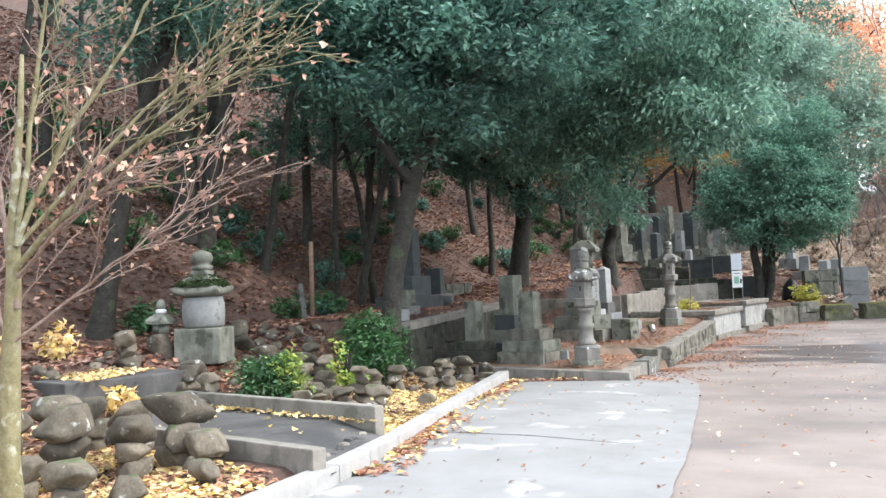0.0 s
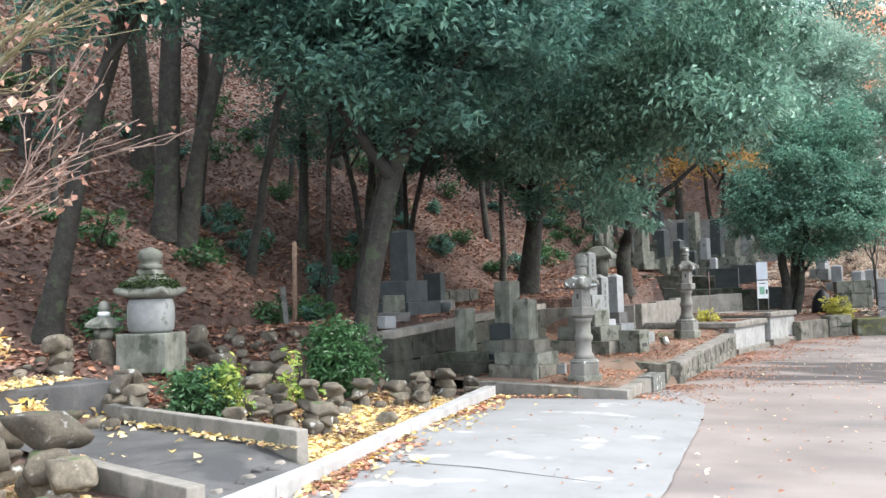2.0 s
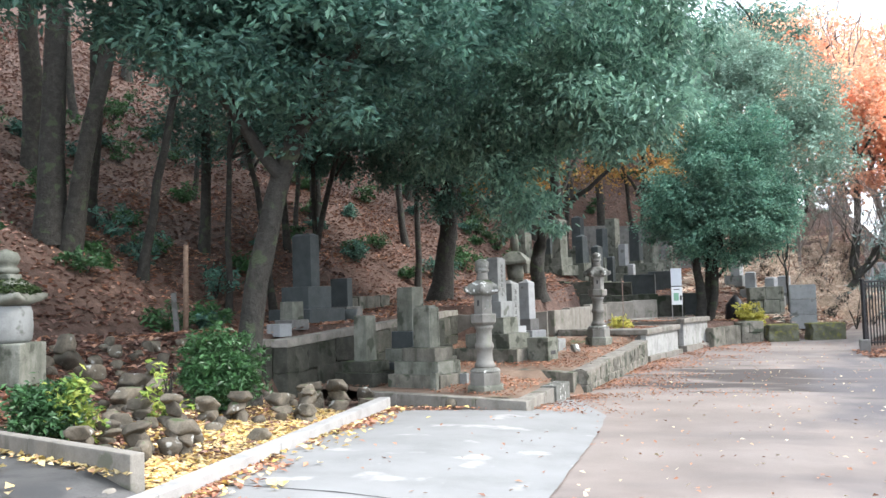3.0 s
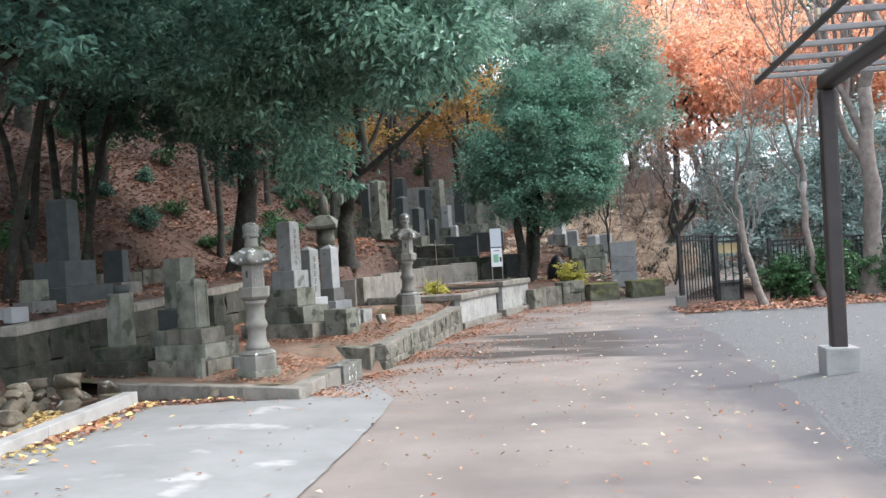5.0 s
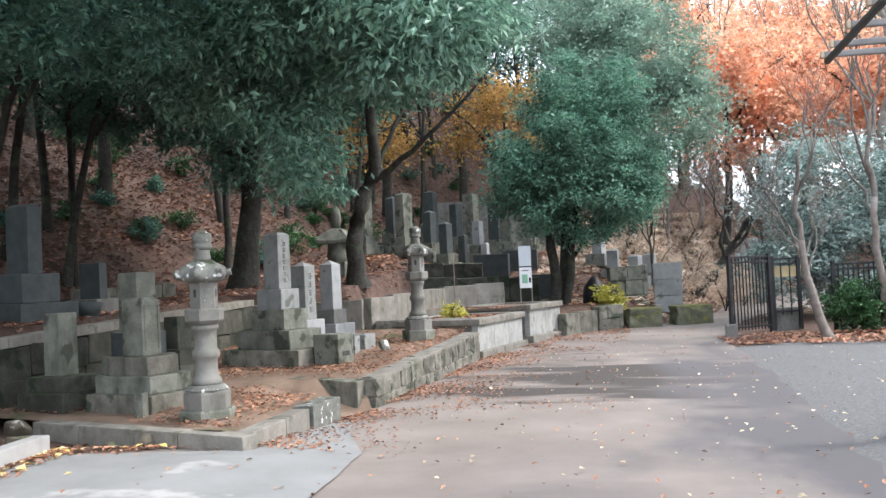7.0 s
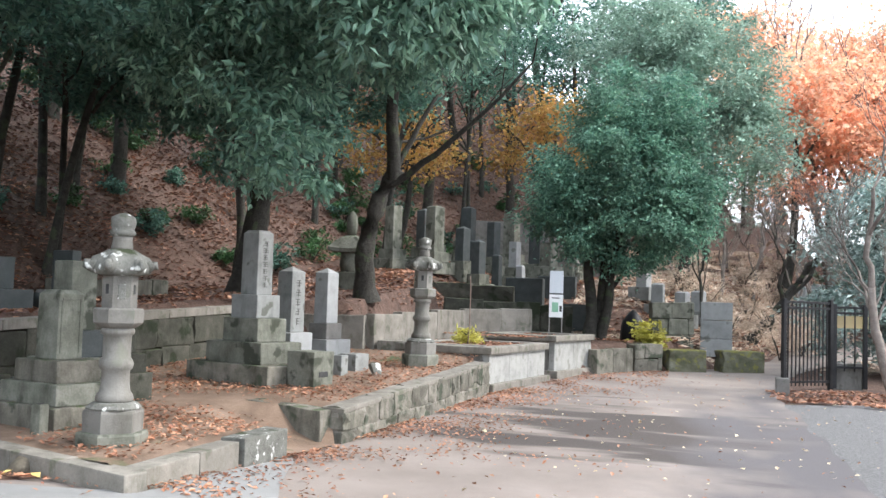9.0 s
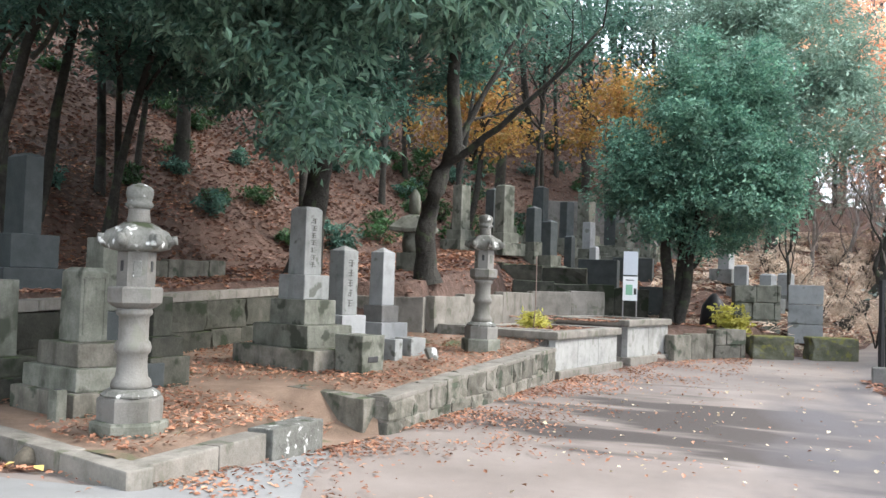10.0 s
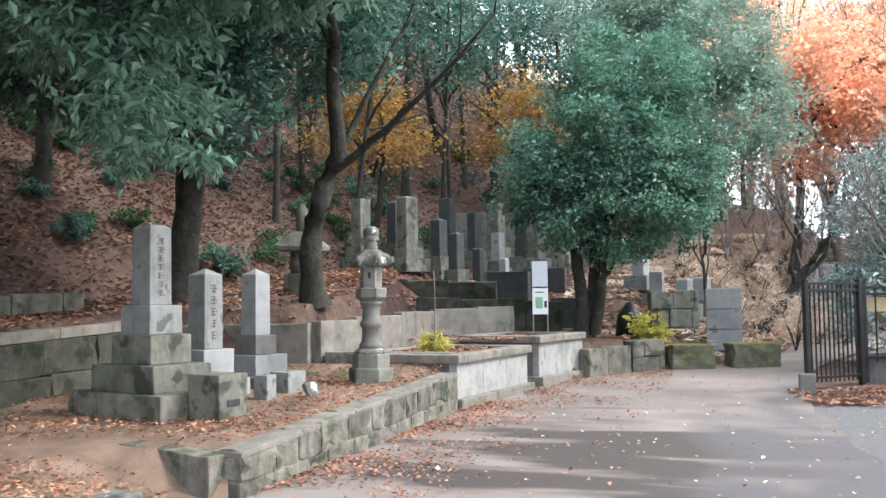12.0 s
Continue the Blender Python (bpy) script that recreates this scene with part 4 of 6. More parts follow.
# low walls on past the tombs
lw = thing("roadside_wall", pose(-0.6, 29.2, 0), "low worn stone wall along the bend of the drive", "wall")
tagged(lw, kind="structure")
stone_face(lw, (-0.98, 28.9), (-0.30, 29.75), (-0.15, -0.1), (0.42, 0.46), 1, 0.6, WALL_STONE, 0.25, 21)
stone_face(lw, (-0.30, 30.0), (0.25, 30.35), (-0.1, -0.05), (0.52, 0.55), 2, 0.4, WALL_STONE, 0.4, 22)
for i, (x, y, w, rz) in enumerate(((0.78, 30.75, 0.85, 24), (1.95, 31.35, 0.95, 20))):
    b = solid("mossy_block", block(w, 0.5, 0.5, 0.04, rough=0.03, seed=i), MOSSY_STONE, "long stone block covered in yellow-green moss", "stone block", pose(x, y, -0.08, 0, 0, rz), group="mossy blocks")
bw = thing("block_wall", pose(0.6, 32.5, 0), "pale cut-stone block wall in front of a raised grave plot", "wall")
tagged(bw, kind="structure")
stone_face(bw, (0.0, 32.2), (0.95, 32.6), (0.3, 0.3), (1.42, 1.46), 3, 0.5, GRANITE_OLD, 0.25, 31)
pier = thing("stone_pier", pose(1.5, 32.9, 0.2), "pale stone pier of cut blocks", "pier")
for k in range(3):
    part("block", block(0.72, 0.5, 0.42, 0.015, k * 0.43, rough=0.008, seed=k), GRANITE_PALE, pier)
cov = thing("covered_stone", pose(-0.35, 31.5, land(-0.35, 31.5) - 0.02), "small object under a black plastic sheet", "covered object")
part("sheet", loft([(0.3, 0), (0.28, 0.25), (0.25, 0.45), (0.15, 0.6), (0.04, 0.72)], 9, 0.4), BLACK_SHEET, cov, smooth=True)

stk = bmesh.new()
tube(stk, curve_pts((0, 0, 0), (0.02, 0.01, 1.25), (0.02, 0, 0), 5, random, 0.004), [0.009] * 6, 6)
solid("plant_stake", stk, TWIG, "thin green-brown plant stake in the tomb earth", "stake", pose(-2.75, 25.5, 0.5), smooth=True)

# notice board
sg = thing("notice_board", pose(-1.78, 29.15, 0.68, 0, 0, 12), "thin two-sheet notice board on metal legs", "sign")
for x in (-0.13, 0.13):
    part("leg", block(0.022, 0.022, 1.32, 0.003, 0.0, x=x), BEAM, sg)
top = part("upper_sheet", block(0.28, 0.012, 0.46, 0.004, 0.86, y=-0.012), PAPER_BLUE, sg, "faded pale blue sheet")
low = part("lower_sheet", block(0.28, 0.012, 0.47, 0.004, 0.36, y=-0.016), PAPER, sg, "white sheet with a green plan")
part("printed_plan", block(0.13, 0.003, 0.2, 0, 0.47, x=-0.02, y=-0.023), INK_GREEN, low, "green printed plan")
part("printed_title", block(0.16, 0.003, 0.02, 0, 0.75, x=-0.01, y=-0.023), INK_AND_HOLLOW, low)
part("printed_lines", block(0.05, 0.003, 0.12, 0, 0.48, x=0.095, y=-0.023), INK_AND_HOLLOW, low)

# ---- graves farther up ----
rngf = random.Random(8)
far_rows = [(-6.9, 33.6, 1.5, 0.34, GRANITE_OLD), (-6.2, 34.2, 1.3, 0.32, GRANITE_DARK), (-5.75, 33.7, 1.55, 0.36, GRANITE_OLD), (-5.2, 34.6, 1.15, 0.30, GRANITE_DARK), (-4.6, 34.0, 1.1, 0.28, GRANITE_DARK), (-4.9, 37.2, 1.35, 0.3, GRANITE_DARK), (-4.0, 36.0, 0.95, 0.26, GRANITE_PALE), (-4.9, 40.0, 1.75, 0.42, GRANITE), (-3.9, 39.5, 1.7, 0.46, GRANITE_DARK), (-5.9, 38.0, 1.5, 0.36, GRANITE_DARK), (-3.2, 37.2, 0.9, 0.4, GRANITE_OLD), (-6.6, 36.6, 1.5, 0.34, GRANITE_OLD), (-2.9, 40.5, 1.2, 0.35, GRANITE)]
for i, (x, y, h, w, mt) in enumerate(far_rows):
    gravestone(pose(x, y, land(x, y) - 0.02, 0, 0, FRONT + rngf.uniform(-14, 10)), "upright grey gravestone on a stepped base up the slope" if mt is not GRANITE_DARK else "polished dark gravestone on a stepped base up the slope", [(w * 2.2, w * 2.3, 0.28), (w * 1.5, w * 1.6, 0.26)], (w, w, h * 0.78), GRANITE_OLD if mt is GRANITE and i % 2 else mt, [GRANITE_OLD, GRANITE_OLD], rngf.choice(["dome", "flat", "point"]), None, "gravestones up the slope")
for x, y, w, h in ((-3.2, 33.4, 0.95, 0.75), (-2.55, 34.6, 1.0, 0.6), (-1.6, 32.4, 0.9, 0.7)):
    solid("dark_grave_slab", block(w, 0.5, h, 0.015), GRANITE_DARK, "broad dark granite grave slab", "gravestone", pose(x, y, land(x, y) - 0.05, 0, 0, FRONT - 70))
fg = thing("grave_wall", pose(-4, 33, 1), "low stone wall terracing the far graves", "wall")
tagged(fg, kind="structure")
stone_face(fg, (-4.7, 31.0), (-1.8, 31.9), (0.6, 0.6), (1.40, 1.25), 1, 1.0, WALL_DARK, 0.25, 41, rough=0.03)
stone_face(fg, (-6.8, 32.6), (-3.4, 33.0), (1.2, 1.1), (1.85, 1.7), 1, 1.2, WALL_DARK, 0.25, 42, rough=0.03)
for i, (x, y, h) in enumerate(((0.7, 34.2, 0.55), (0.1, 34.0, 0.5), (1.1, 35.2, 0.5), (4.6, 44, 1.4), (5.1, 44.2, 1.7), (5.7, 44.6, 1.3), (-0.3, 34.8, 0.6))):
    gravestone(pose(x, y, land(x, y) + 0.02, 0, 0, FRONT + rngf.uniform(-14, 10)), "small pale gravestone beyond the bend", [(0.6, 0.6, 0.3)], (0.3, 0.3, h), GRANITE_PALE, [GRANITE], "dome", None, "gravestones beyond the bend")
for i, (x, y, w) in enumerate(((-5.5, 35.2, 0.2), (-4.3, 35.0, 0.22), (-3.6, 34.8, 0.2), (-4.4, 38.2, 0.24), (-3.4, 38.6, 0.22), (-6.3, 35.6, 0.2), (-2.6, 37.6, 0.2), (-5.4, 36.4, 0.22))):
    gravestone(pose(x, y, land(x, y) - 0.02, 0, 0, FRONT + rngf.uniform(-10, 10)), "short weathered gravestone between taller ones", [(w * 2.0, w * 2.0, 0.2)], (w, w, rngf.uniform(0.5, 0.85)), (GRANITE_OLD, GRANITE_DARK, GRANITE_PALE)[i % 3], [GRANITE_OLD], "dome", None, "short gravestones up the slope")
bk = thing("back_wall", pose(-4, 41.4, 2), "long grey concrete wall behind the far graves", "wall")
tagged(bk, kind="structure")
stone_face(bk, (-6.6, 41.0), (-1.6, 42.4), (1.6, 1.6), (4.15, 4.0), 1, 1.6, PLINTH, 0.2, 44, rough=0.006)
# the small pagoda-like stone under the trees
pg = thing("stone_pagoda", pose(-5.75, 27.6, land(-5.75, 27.6)), "old mossy stone pagoda with a broad roof", "stone pagoda")
part("base", block(0.5, 0.5, 0.4, 0.02, -0.05), GRANITE_OLD, pg)
part("body", loft([(0.2, 0.35), (0.23, 0.5), (0.2, 0.75)], 14), GRANITE_OLD, pg, smooth=True)
part("roof", eave_loft([(0.5, 0.75, 0.03, 0.05), (0.5, 0.82, 0.03, 0.05), (0.25, 1.05, 0, 0), (0.12, 1.1, 0, 0)], 4, 0.8), GRANITE_OLD, pg, smooth=False)
part("finial", loft([(0.1, 1.1), (0.12, 1.3), (0.1, 1.5), (0.02, 1.6)], 10), GRANITE_OLD, pg, smooth=True)

# ---- drum-shaped old lantern on the bank ----
hz = 0.60
hl = thing("stone_shrine", pose(-7.66, 12.35, hz, 0, 0, 14), "old stone shrine with a drum body and a mossy roof", "stone shrine")
part("base", block(0.62, 0.56, 0.46, 0.02, rough=0.008, seed=5), GRANITE_OLD, hl)
part("drum", loft([(0.23, 0.46), (0.265, 0.50), (0.275, 0.64), (0.27, 0.78), (0.25, 0.86)], 28), GRANITE, hl, smooth=True)
rf = part("roof", eave_loft([(0.28, 0.86, 0.02, 0.02), (0.41, 0.89, 0.05, 0.06), (0.42, 0.93, 0.06, 0.06), (0.35, 1.0, 0.01, 0.0), (0.27, 1.10, 0, 0), (0.16, 1.15, 0, 0)], 4, math.pi / 4, 8), GRANITE_OLD, hl, "moss-covered four-sided roof", smooth=True)
rngl = np.random.default_rng(5)
q = rngl.uniform(-0.27, 0.27, (4200, 2))
mz = 1.16 - 0.20 * np.clip(np.abs(q).max(1) / 0.27, 0, 1) + rngl.uniform(0, 0.07, 4200)
part("moss", leaves("moss", np.column_stack([q, mz + 0.015]), 0.04, LEAF_MOSS, rngl, 0.5), LEAF_MOSS, rf, "dark green moss")
part("neck", block(0.24, 0.24, 0.08, 0.02, 1.13), GRANITE_OLD, hl)
part("finial", loft([(0.10, 1.20), (0.14, 1.23), (0.135, 1.27), (0.10, 1.29), (0.13, 1.32), (0.15, 1.38), (0.12, 1.44), (0.02, 1.48)], 16), GRANITE_OLD, hl, smooth=True)

sp = thing("stone_pagoda", pose(-8.12, 12.05, land(-8.12, 12.05) + 0.12, 0, 2, 20) @ Matrix.Diagonal((0.72, 0.72, 0.85, 1)), "small weathered stone pagoda with a pale ring beside the shrine", "stone pagoda")
part("base", rock(0.62, 0.56, 0.42, 61), ROCK, sp, m=pose(0, 0, -0.24), smooth=True)
part("body", loft([(0.13, 0.17), (0.16, 0.24), (0.14, 0.32)], 14), GRANITE_OLD, sp, smooth=True)
part("roof", eave_loft([(0.28, 0.32, 0.02, 0.05), (0.28, 0.36, 0.02, 0.05), (0.16, 0.46, 0, 0), (0.09, 0.48, 0, 0)], 4, 0.6), GRANITE_OLD, sp)
part("ring", loft([(0.08, 0.48), (0.1, 0.5), (0.1, 0.53), (0.07, 0.55)], 14), PAPER, sp, "pale worn ring", smooth=True)
part("finial", loft([(0.08, 0.55), (0.095, 0.6), (0.07, 0.67), (0.015, 0.7)], 12), GRANITE_OLD, sp, smooth=True)

sk = thing("wooden_stake", pose(-8.85, 17.4, land(-8.85, 17.4) - 0.05, 0, 1.0, 0), "weathered wooden stake beside the path up", "stake")
part("pole", loft([(0.045, 0), (0.042, 1.0), (0.04, 1.52)], 9), WOOD_STAKE, sk, smooth=True)
part("grey_board", block(0.1, 0.03, 0.7, 0.006, 0.05, x=-0.12, y=-0.05), PLINTH, sk, "leaning grey board", m=pose(0, 0, 0, 0, -7, 0))


# ---- stone piles ----
def pile(x, y, sizes, label, rz=0.0, z=None, seed=0):
    rng = random.Random(seed * 13 + 5)
    t = thing("stone_pile", pose(x, y, land(x, y) - 0.03 if z is None else z, 0, 0, rz), label, "stone pile", "stacked old stones")
    h = 0.0
    for i, (w, d, hh) in enumerate(sizes):
        part("stone", rock(w, d, hh, seed * 5 + i + 1), ROCK, t, m=pose(rng.uniform(-0.04, 0.04), rng.uniform(-0.04, 0.04), h, rng.uniform(-4, 4), rng.uniform(-4, 4), rng.uniform(0, 180)), smooth=True)
        h += hh * 0.84
    return t


PILE = "stack of weathered rounded stones among yellow leaves"
for i, (x, y, n, w) in enumerate(((-5.35, 7.45, 3, 0.5), (-5.08, 7.78, 3, 0.44), (-4.95, 8.2, 3, 0.52), (-4.62, 8.05, 2, 0.4), (-4.22, 7.5, 2, 0.24), (-4.75, 6.85, 2, 0.42), (-5.85, 7.95, 3, 0.5), (-5.7, 7.1, 3, 0.48), (-6.2, 7.5, 3, 0.5), (-5.5, 8.35, 3, 0.42), (-6.1, 8.5, 3, 0.46), (-6.6, 8.1, 2, 0.5), (-5.3, 6.95, 2, 0.4), (-4.45, 7.0, 1, 0.34), (-6.9, 7.2, 3, 0.5), (-6.3, 6.7, 2, 0.46))):
    r = random.Random(900 + i)
    sizes = [(w * r.uniform(0.72, 0.9), w * r.uniform(0.7, 0.85), w * r.uniform(0.30, 0.42)) for k in range(n - 1)] + [(w * r.uniform(1.0, 1.2), w * r.uniform(0.85, 1.0), w * r.uniform(0.42, 0.55))]
    pile(x, y, sizes, PILE, r.uniform(0, 180), land(x, y) - 0.02, i + 1)
MID = "stack of old rounded stones on the leafy bank"
mids = [(-5.25, 10.75, 3, 0.34), (-4.95, 11.0, 3, 0.36), (-4.75, 10.7, 2, 0.3), (-5.5, 11.35, 3, 0.32), (-4.72, 11.35, 3, 0.34), (-5.15, 11.8, 4, 0.34), (-6.0, 10.95, 2, 0.4), (-6.5, 10.75, 3, 0.46), (-6.85, 10.9, 3, 0.5), (-5.75, 12.1, 3, 0.34), (-6.2, 11.7, 2, 0.42), (-7.1, 11.4, 2, 0.5), (-7.9, 11.2, 3, 0.5), (-8.3, 11.6, 2, 0.5), (-5.35, 13.3, 3, 0.42), (-5.1, 13.75, 3, 0.36), (-5.55, 13.0, 2, 0.46), (-5.0, 14.2, 3, 0.40), (-4.85, 14.0, 2, 0.4), (-5.25, 14.7, 3, 0.40), (-5.45, 15.3, 3, 0.36), (-5.15, 15.35, 3, 0.42), (-5.0, 15.85, 3, 0.36), (-5.45, 15.9, 3, 0.40), (-6.6, 12.9, 2, 0.5), (-6.9, 13.5, 2, 0.55), (-7.4, 13.3, 2, 0.5), (-7.9, 13.6, 2, 0.55), (-6.4, 13.3, 3, 0.45), (-7.3, 14.4, 2, 0.5), (-8.3, 13.0, 2, 0.5), (-6.9, 15.4, 2, 0.5), (-5.9, 16.2, 2, 0.4), (-4.55, 12.3, 1, 0.36)]
for i, (x, y, n, w) in enumerate(mids):
    r = random.Random(i)
    pile(x, y, [(w * r.uniform(0.5, 1.05), w * r.uniform(0.5, 0.95), w * r.uniform(0.24, 0.46)) for k in range(n)], MID, r.uniform(0, 180), None, 20 + i)
for i in range(180):
    r = random.Random(500 + i)
    y = r.uniform(9.9, 16.3)
    x = r.uniform(-8.4, left_edge(y) - 0.75)
    w = r.uniform(0.12, 0.30)
    solid("loose_stone", rock(w, w * r.uniform(0.7, 1), w * r.uniform(0.4, 0.7), 300 + i, fine=2), ROCK, "loose rounded stone on the leafy bank", "stone", pose(x, y, land(x, y) - 0.03, 0, 0, r.uniform(0, 180)), smooth=True, group="loose stones")

# ---- gate, fence and pergola ----
def railing(name, a, b, z0, z1, label, gap=0.11, wall_h=0.0):
    a, b = Vector((*a, 0)), Vector((*b, 0))
    d = b - a
    ln, ang = d.length, math.degrees(math.atan2(d.y, d.x))
    base = grade(a.x, a.y)
    t = thing(name, pose(a.x, a.y, base, 0, 0, ang), label, "fence")
    for x in (0, ln):
        part("post", block(0.07, 0.07, z1 + 0.06, 0.005, 0.0, x=x), STEEL_BLACK, t)
    for z in (z0 + 0.02, z1 - 0.12, z1 - 0.02):
        part("rail", block(ln - 0.07, 0.035, 0.04, 0.004, z, x=ln / 2), STEEL_BLACK, t)
    n = int(ln / gap)
    bar = finish(loft([(0.014, z0 - 0.03), (0.014, z1)], 8), "bar", STEEL_BLACK)
    for i in range(1, n):
        part("bar", bar, STEEL_BLACK, t, m=pose(ln * i / n, 0, 0))
    if wall_h:
        part("low_wall", block(ln, 0.16, wall_h + 0.1, 0.015, -0.1, rough=0.006, seed=3, x=ln / 2, y=0.14), PLINTH, t, "low concrete wall behind the bars")
    return t


railing("iron_gate", (2.5, 27.3), (3.35, 28.0), 0.14, 1.58, "black iron gate leaf standing open at the drive", 0.085)
railing("iron_fence", (3.42, 28.05), (3.95, 28.17), 0.34, 1.45, "black iron fence on a low concrete wall", 0.15, 0.45)
solid("gate_stone", block(0.22, 0.22, 0.34, 0.02, rough=0.01), PLINTH, "short square stone at the gate post", "stone post", pose(2.45, 26.95, grade(2.45, 26.95) - 0.06))
hb = solid("yellow_board", block(0.55, 0.03, 0.22, 0.005), LEAF_YELLOW, "small faded yellow board on the fence", "sign", pose(3.75, 28.26, 1.05, 0, 0, 10))
railing("dark_fence", (4.5, 27.6), (11.5, 28.9), 0.05, 1.3, "dark slatted fence behind the bare trees", 0.1)

PX, PY = 3.10, 16.95
pgl = thing("pergola", pose(PX, PY, grade(PX, PY), 0, 1.0, 0), "brown steel pergola with pale roof slats on concrete blocks", "pergola")
PH = 3.12
for dx, dy in ((0, 0), (0, -4.2), (3.4, 0), (3.4, -4.2)):
    part("footing", block(0.36, 0.36, 0.34, 0.02, -0.08, x=dx, y=dy), KERB_WHITE, pgl, "white concrete footing")
    part("post", block(0.17, 0.17, PH - 0.26, 0.03, 0.24, x=dx, y=dy), STEEL_BROWN, pgl)
for dx in (0.0, 3.4):
    part("long_beam", block(0.17, 5.4, 0.17, 0.04, PH - 0.02, x=dx, y=-2.6), STEEL_BROWN, pgl)
for dx in (-0.72, 4.12):
    part("edge_rail", block(0.045, 5.3, 0.05, 0.008, PH + 0.10, x=dx, y=-2.55), STEEL_BROWN, pgl)
for i in range(9):
    dy = 0.06 if i == 0 else 0.29 - 0.62 * i
    sl = part("slat", block(4.9, 0.05, 0.055, 0.012, PH + 0.152, x=1.7, y=dy), BEAM, pgl)
    for dx in (-0.765, 4.165):
        part("end_cap", block(0.03, 0.058, 0.062, 0.008, PH + 0.149, x=dx, y=dy), LEAF_PALE, sl, "yellowish end cap")


# ---- trees ----
def grow(bm, rng, start, way, length, r0, depth, tips, spread=0.6, up=0.15, n=6, taper=0.55, kids=(2, 3), wob=0.06, bend=0.2):
    """A limb with side limbs, skinned into bm; tips collects the ends."""
    way = Vector(way).normalized()
    end = Vector(start) + way * length
    bow = Vector((rng.uniform(-1, 1), rng.uniform(-1, 1), rng.uniform(-0.3, 0.6))) * length * bend * 0.5
    pts = curve_pts(start, end, bow, n, rng, wob * length * 0.15)
    radii = [r0 * (1 - (1 - taper) * i / n) for i in range(n + 1)]
    tube(bm, pts, radii, 8 if r0 > 0.04 else 5)
    if depth == 0:
        tips.append(pts)
        return
    for k in range(rng.randint(*kids)):
        u = rng.uniform(0.45, 1.0) if k else 1.0
        p = pts[min(n, int(u * n))]
        side = Vector((rng.uniform(-1, 1), rng.uniform(-1, 1), rng.uniform(-0.35, 0.5))).normalized()
        w2 = (way + side * spread + Vector((0, 0, up))).normalized()
        grow(bm, rng, p, w2, length * rng.uniform(0.55, 0.8), max(0.004, radii[min(n, int(u * n))] * 0.75), depth - 1, tips, spread, up, max(3, n - 1), taper, kids, wob, bend)


def along(tips, per, spread, rng):
    out = []
    for pts in tips:
        for k in range(per):
            p = pts[rng.integers(1, len(pts))]
            out.append(np.array(p) + rng.normal(0, spread, 3))
    return np.array(out)


def tree(x, y, label, limbs, bark, blobs, leaf_mat, clump, per, spread, size, seed, category="tree", aspect=0.38, group="", droop=0.3, z=None, shell=0.55):
    """limbs: (from, to, bend, r0, r1) in metres from the base; blobs: crown ellipsoids from the base."""
    rng, nrng = random.Random(seed), np.random.default_rng(seed)
    base = land(x, y) - 0.08 if z is None else z
    t = thing("tree", pose(x, y, base), label, category, group)
    for i, (a, b, bend, r0, r1) in enumerate(limbs):
        bm = bmesh.new()
        pts = curve_pts(a, b, bend, 9, rng, 0.03)
        rad = [r0 + (r1 - r0) * k / 9 for k in range(10)]
        if i == 0:
            rad[0] *= 1.45
            rad[1] *= 1.12
        tube(bm, pts, rad, 11)
        if i:
            for k in range(3):
                grow(bm, rng, pts[rng.randint(4, 9)], (pts[9] - pts[5]) + Vector((rng.uniform(-1, 1), rng.uniform(-1, 1), rng.uniform(-0.2, 0.8))), 0.9, r1 * 0.8, 1, [], 0.8)
        part("trunk" if i == 0 else "limb", bm, bark, t, smooth=True)
    if blobs:
        c, o = clumps(blobs, clump, per, spread, nrng, shell)
        part("crown", leaves("crown", c, size, leaf_mat, nrng, aspect, droop, out=o), leaf_mat, t)
    return t


# evergreen over the bank
tree(-6.08, 14.6, "large dark evergreen with a leaning mossy trunk", [((0, 0, 0), (1.0, 0.6, 4.6), (-0.25, 0, 0.1), 0.165, 0.12), ((0.5, 0.4, 3.2), (2.2, 0.4, 5.2), (0, 0, 0.2), 0.09, 0.03), ((0.4, 0.3, 3.0), (-1.4, -0.6, 5.4), (0, 0, 0.2), 0.09, 0.03)],
     BARK, [(0.9, 0.2, 4.9, 1.9, 1.8, 1.5), (-0.7, 0.6, 5.6, 1.7, 1.7, 1.3), (2.3, 0.9, 5.4, 1.7, 1.6, 1.4), (0.7, 2.5, 5.2, 1.8, 1.6, 1.5)], LEAF_EVERGREEN, 330, 160, 0.20, 0.125, 11, aspect=0.46)
# dark evergreen behind the tall gravestone
tree(-7.4, 26.2, "dark evergreen with low hanging foliage", [((0, 0, 0), (0.3, -0.2, 4.5), (0.2, 0, 0), 0.26, 0.18), ((0.2, 0, 2.6), (2.0, -1.8, 4.6), (0, 0, 0.3), 0.10, 0.03), ((0.2, 0, 2.4), (-1.8, -1.2, 4.6), (0, 0, 0.3), 0.10, 0.03), ((0.25, 0, 2.9), (2.6, 0.9, 5.2), (0, 0, 0.3), 0.10, 0.03)],
     BARK, [(1.8, -2.0, 2.9, 1.2, 1.3, 1.3), (0.3, -1.2, 4.2, 2.0, 1.9, 1.6), (2.4, -0.5, 4.7, 2.0, 1.8, 1.7), (-1.9, -1.0, 4.4, 1.9, 1.7, 1.5), (1.6, -3.2, 4.6, 1.9, 1.7, 1.6), (0, 1, 6.4, 2.8, 2.6, 1.7), (2.6, -4.4, 5.6, 1.7, 1.7, 1.4)], LEAF_EVERGREEN, 480, 150, 0.21, 0.135, 12, aspect=0.46)
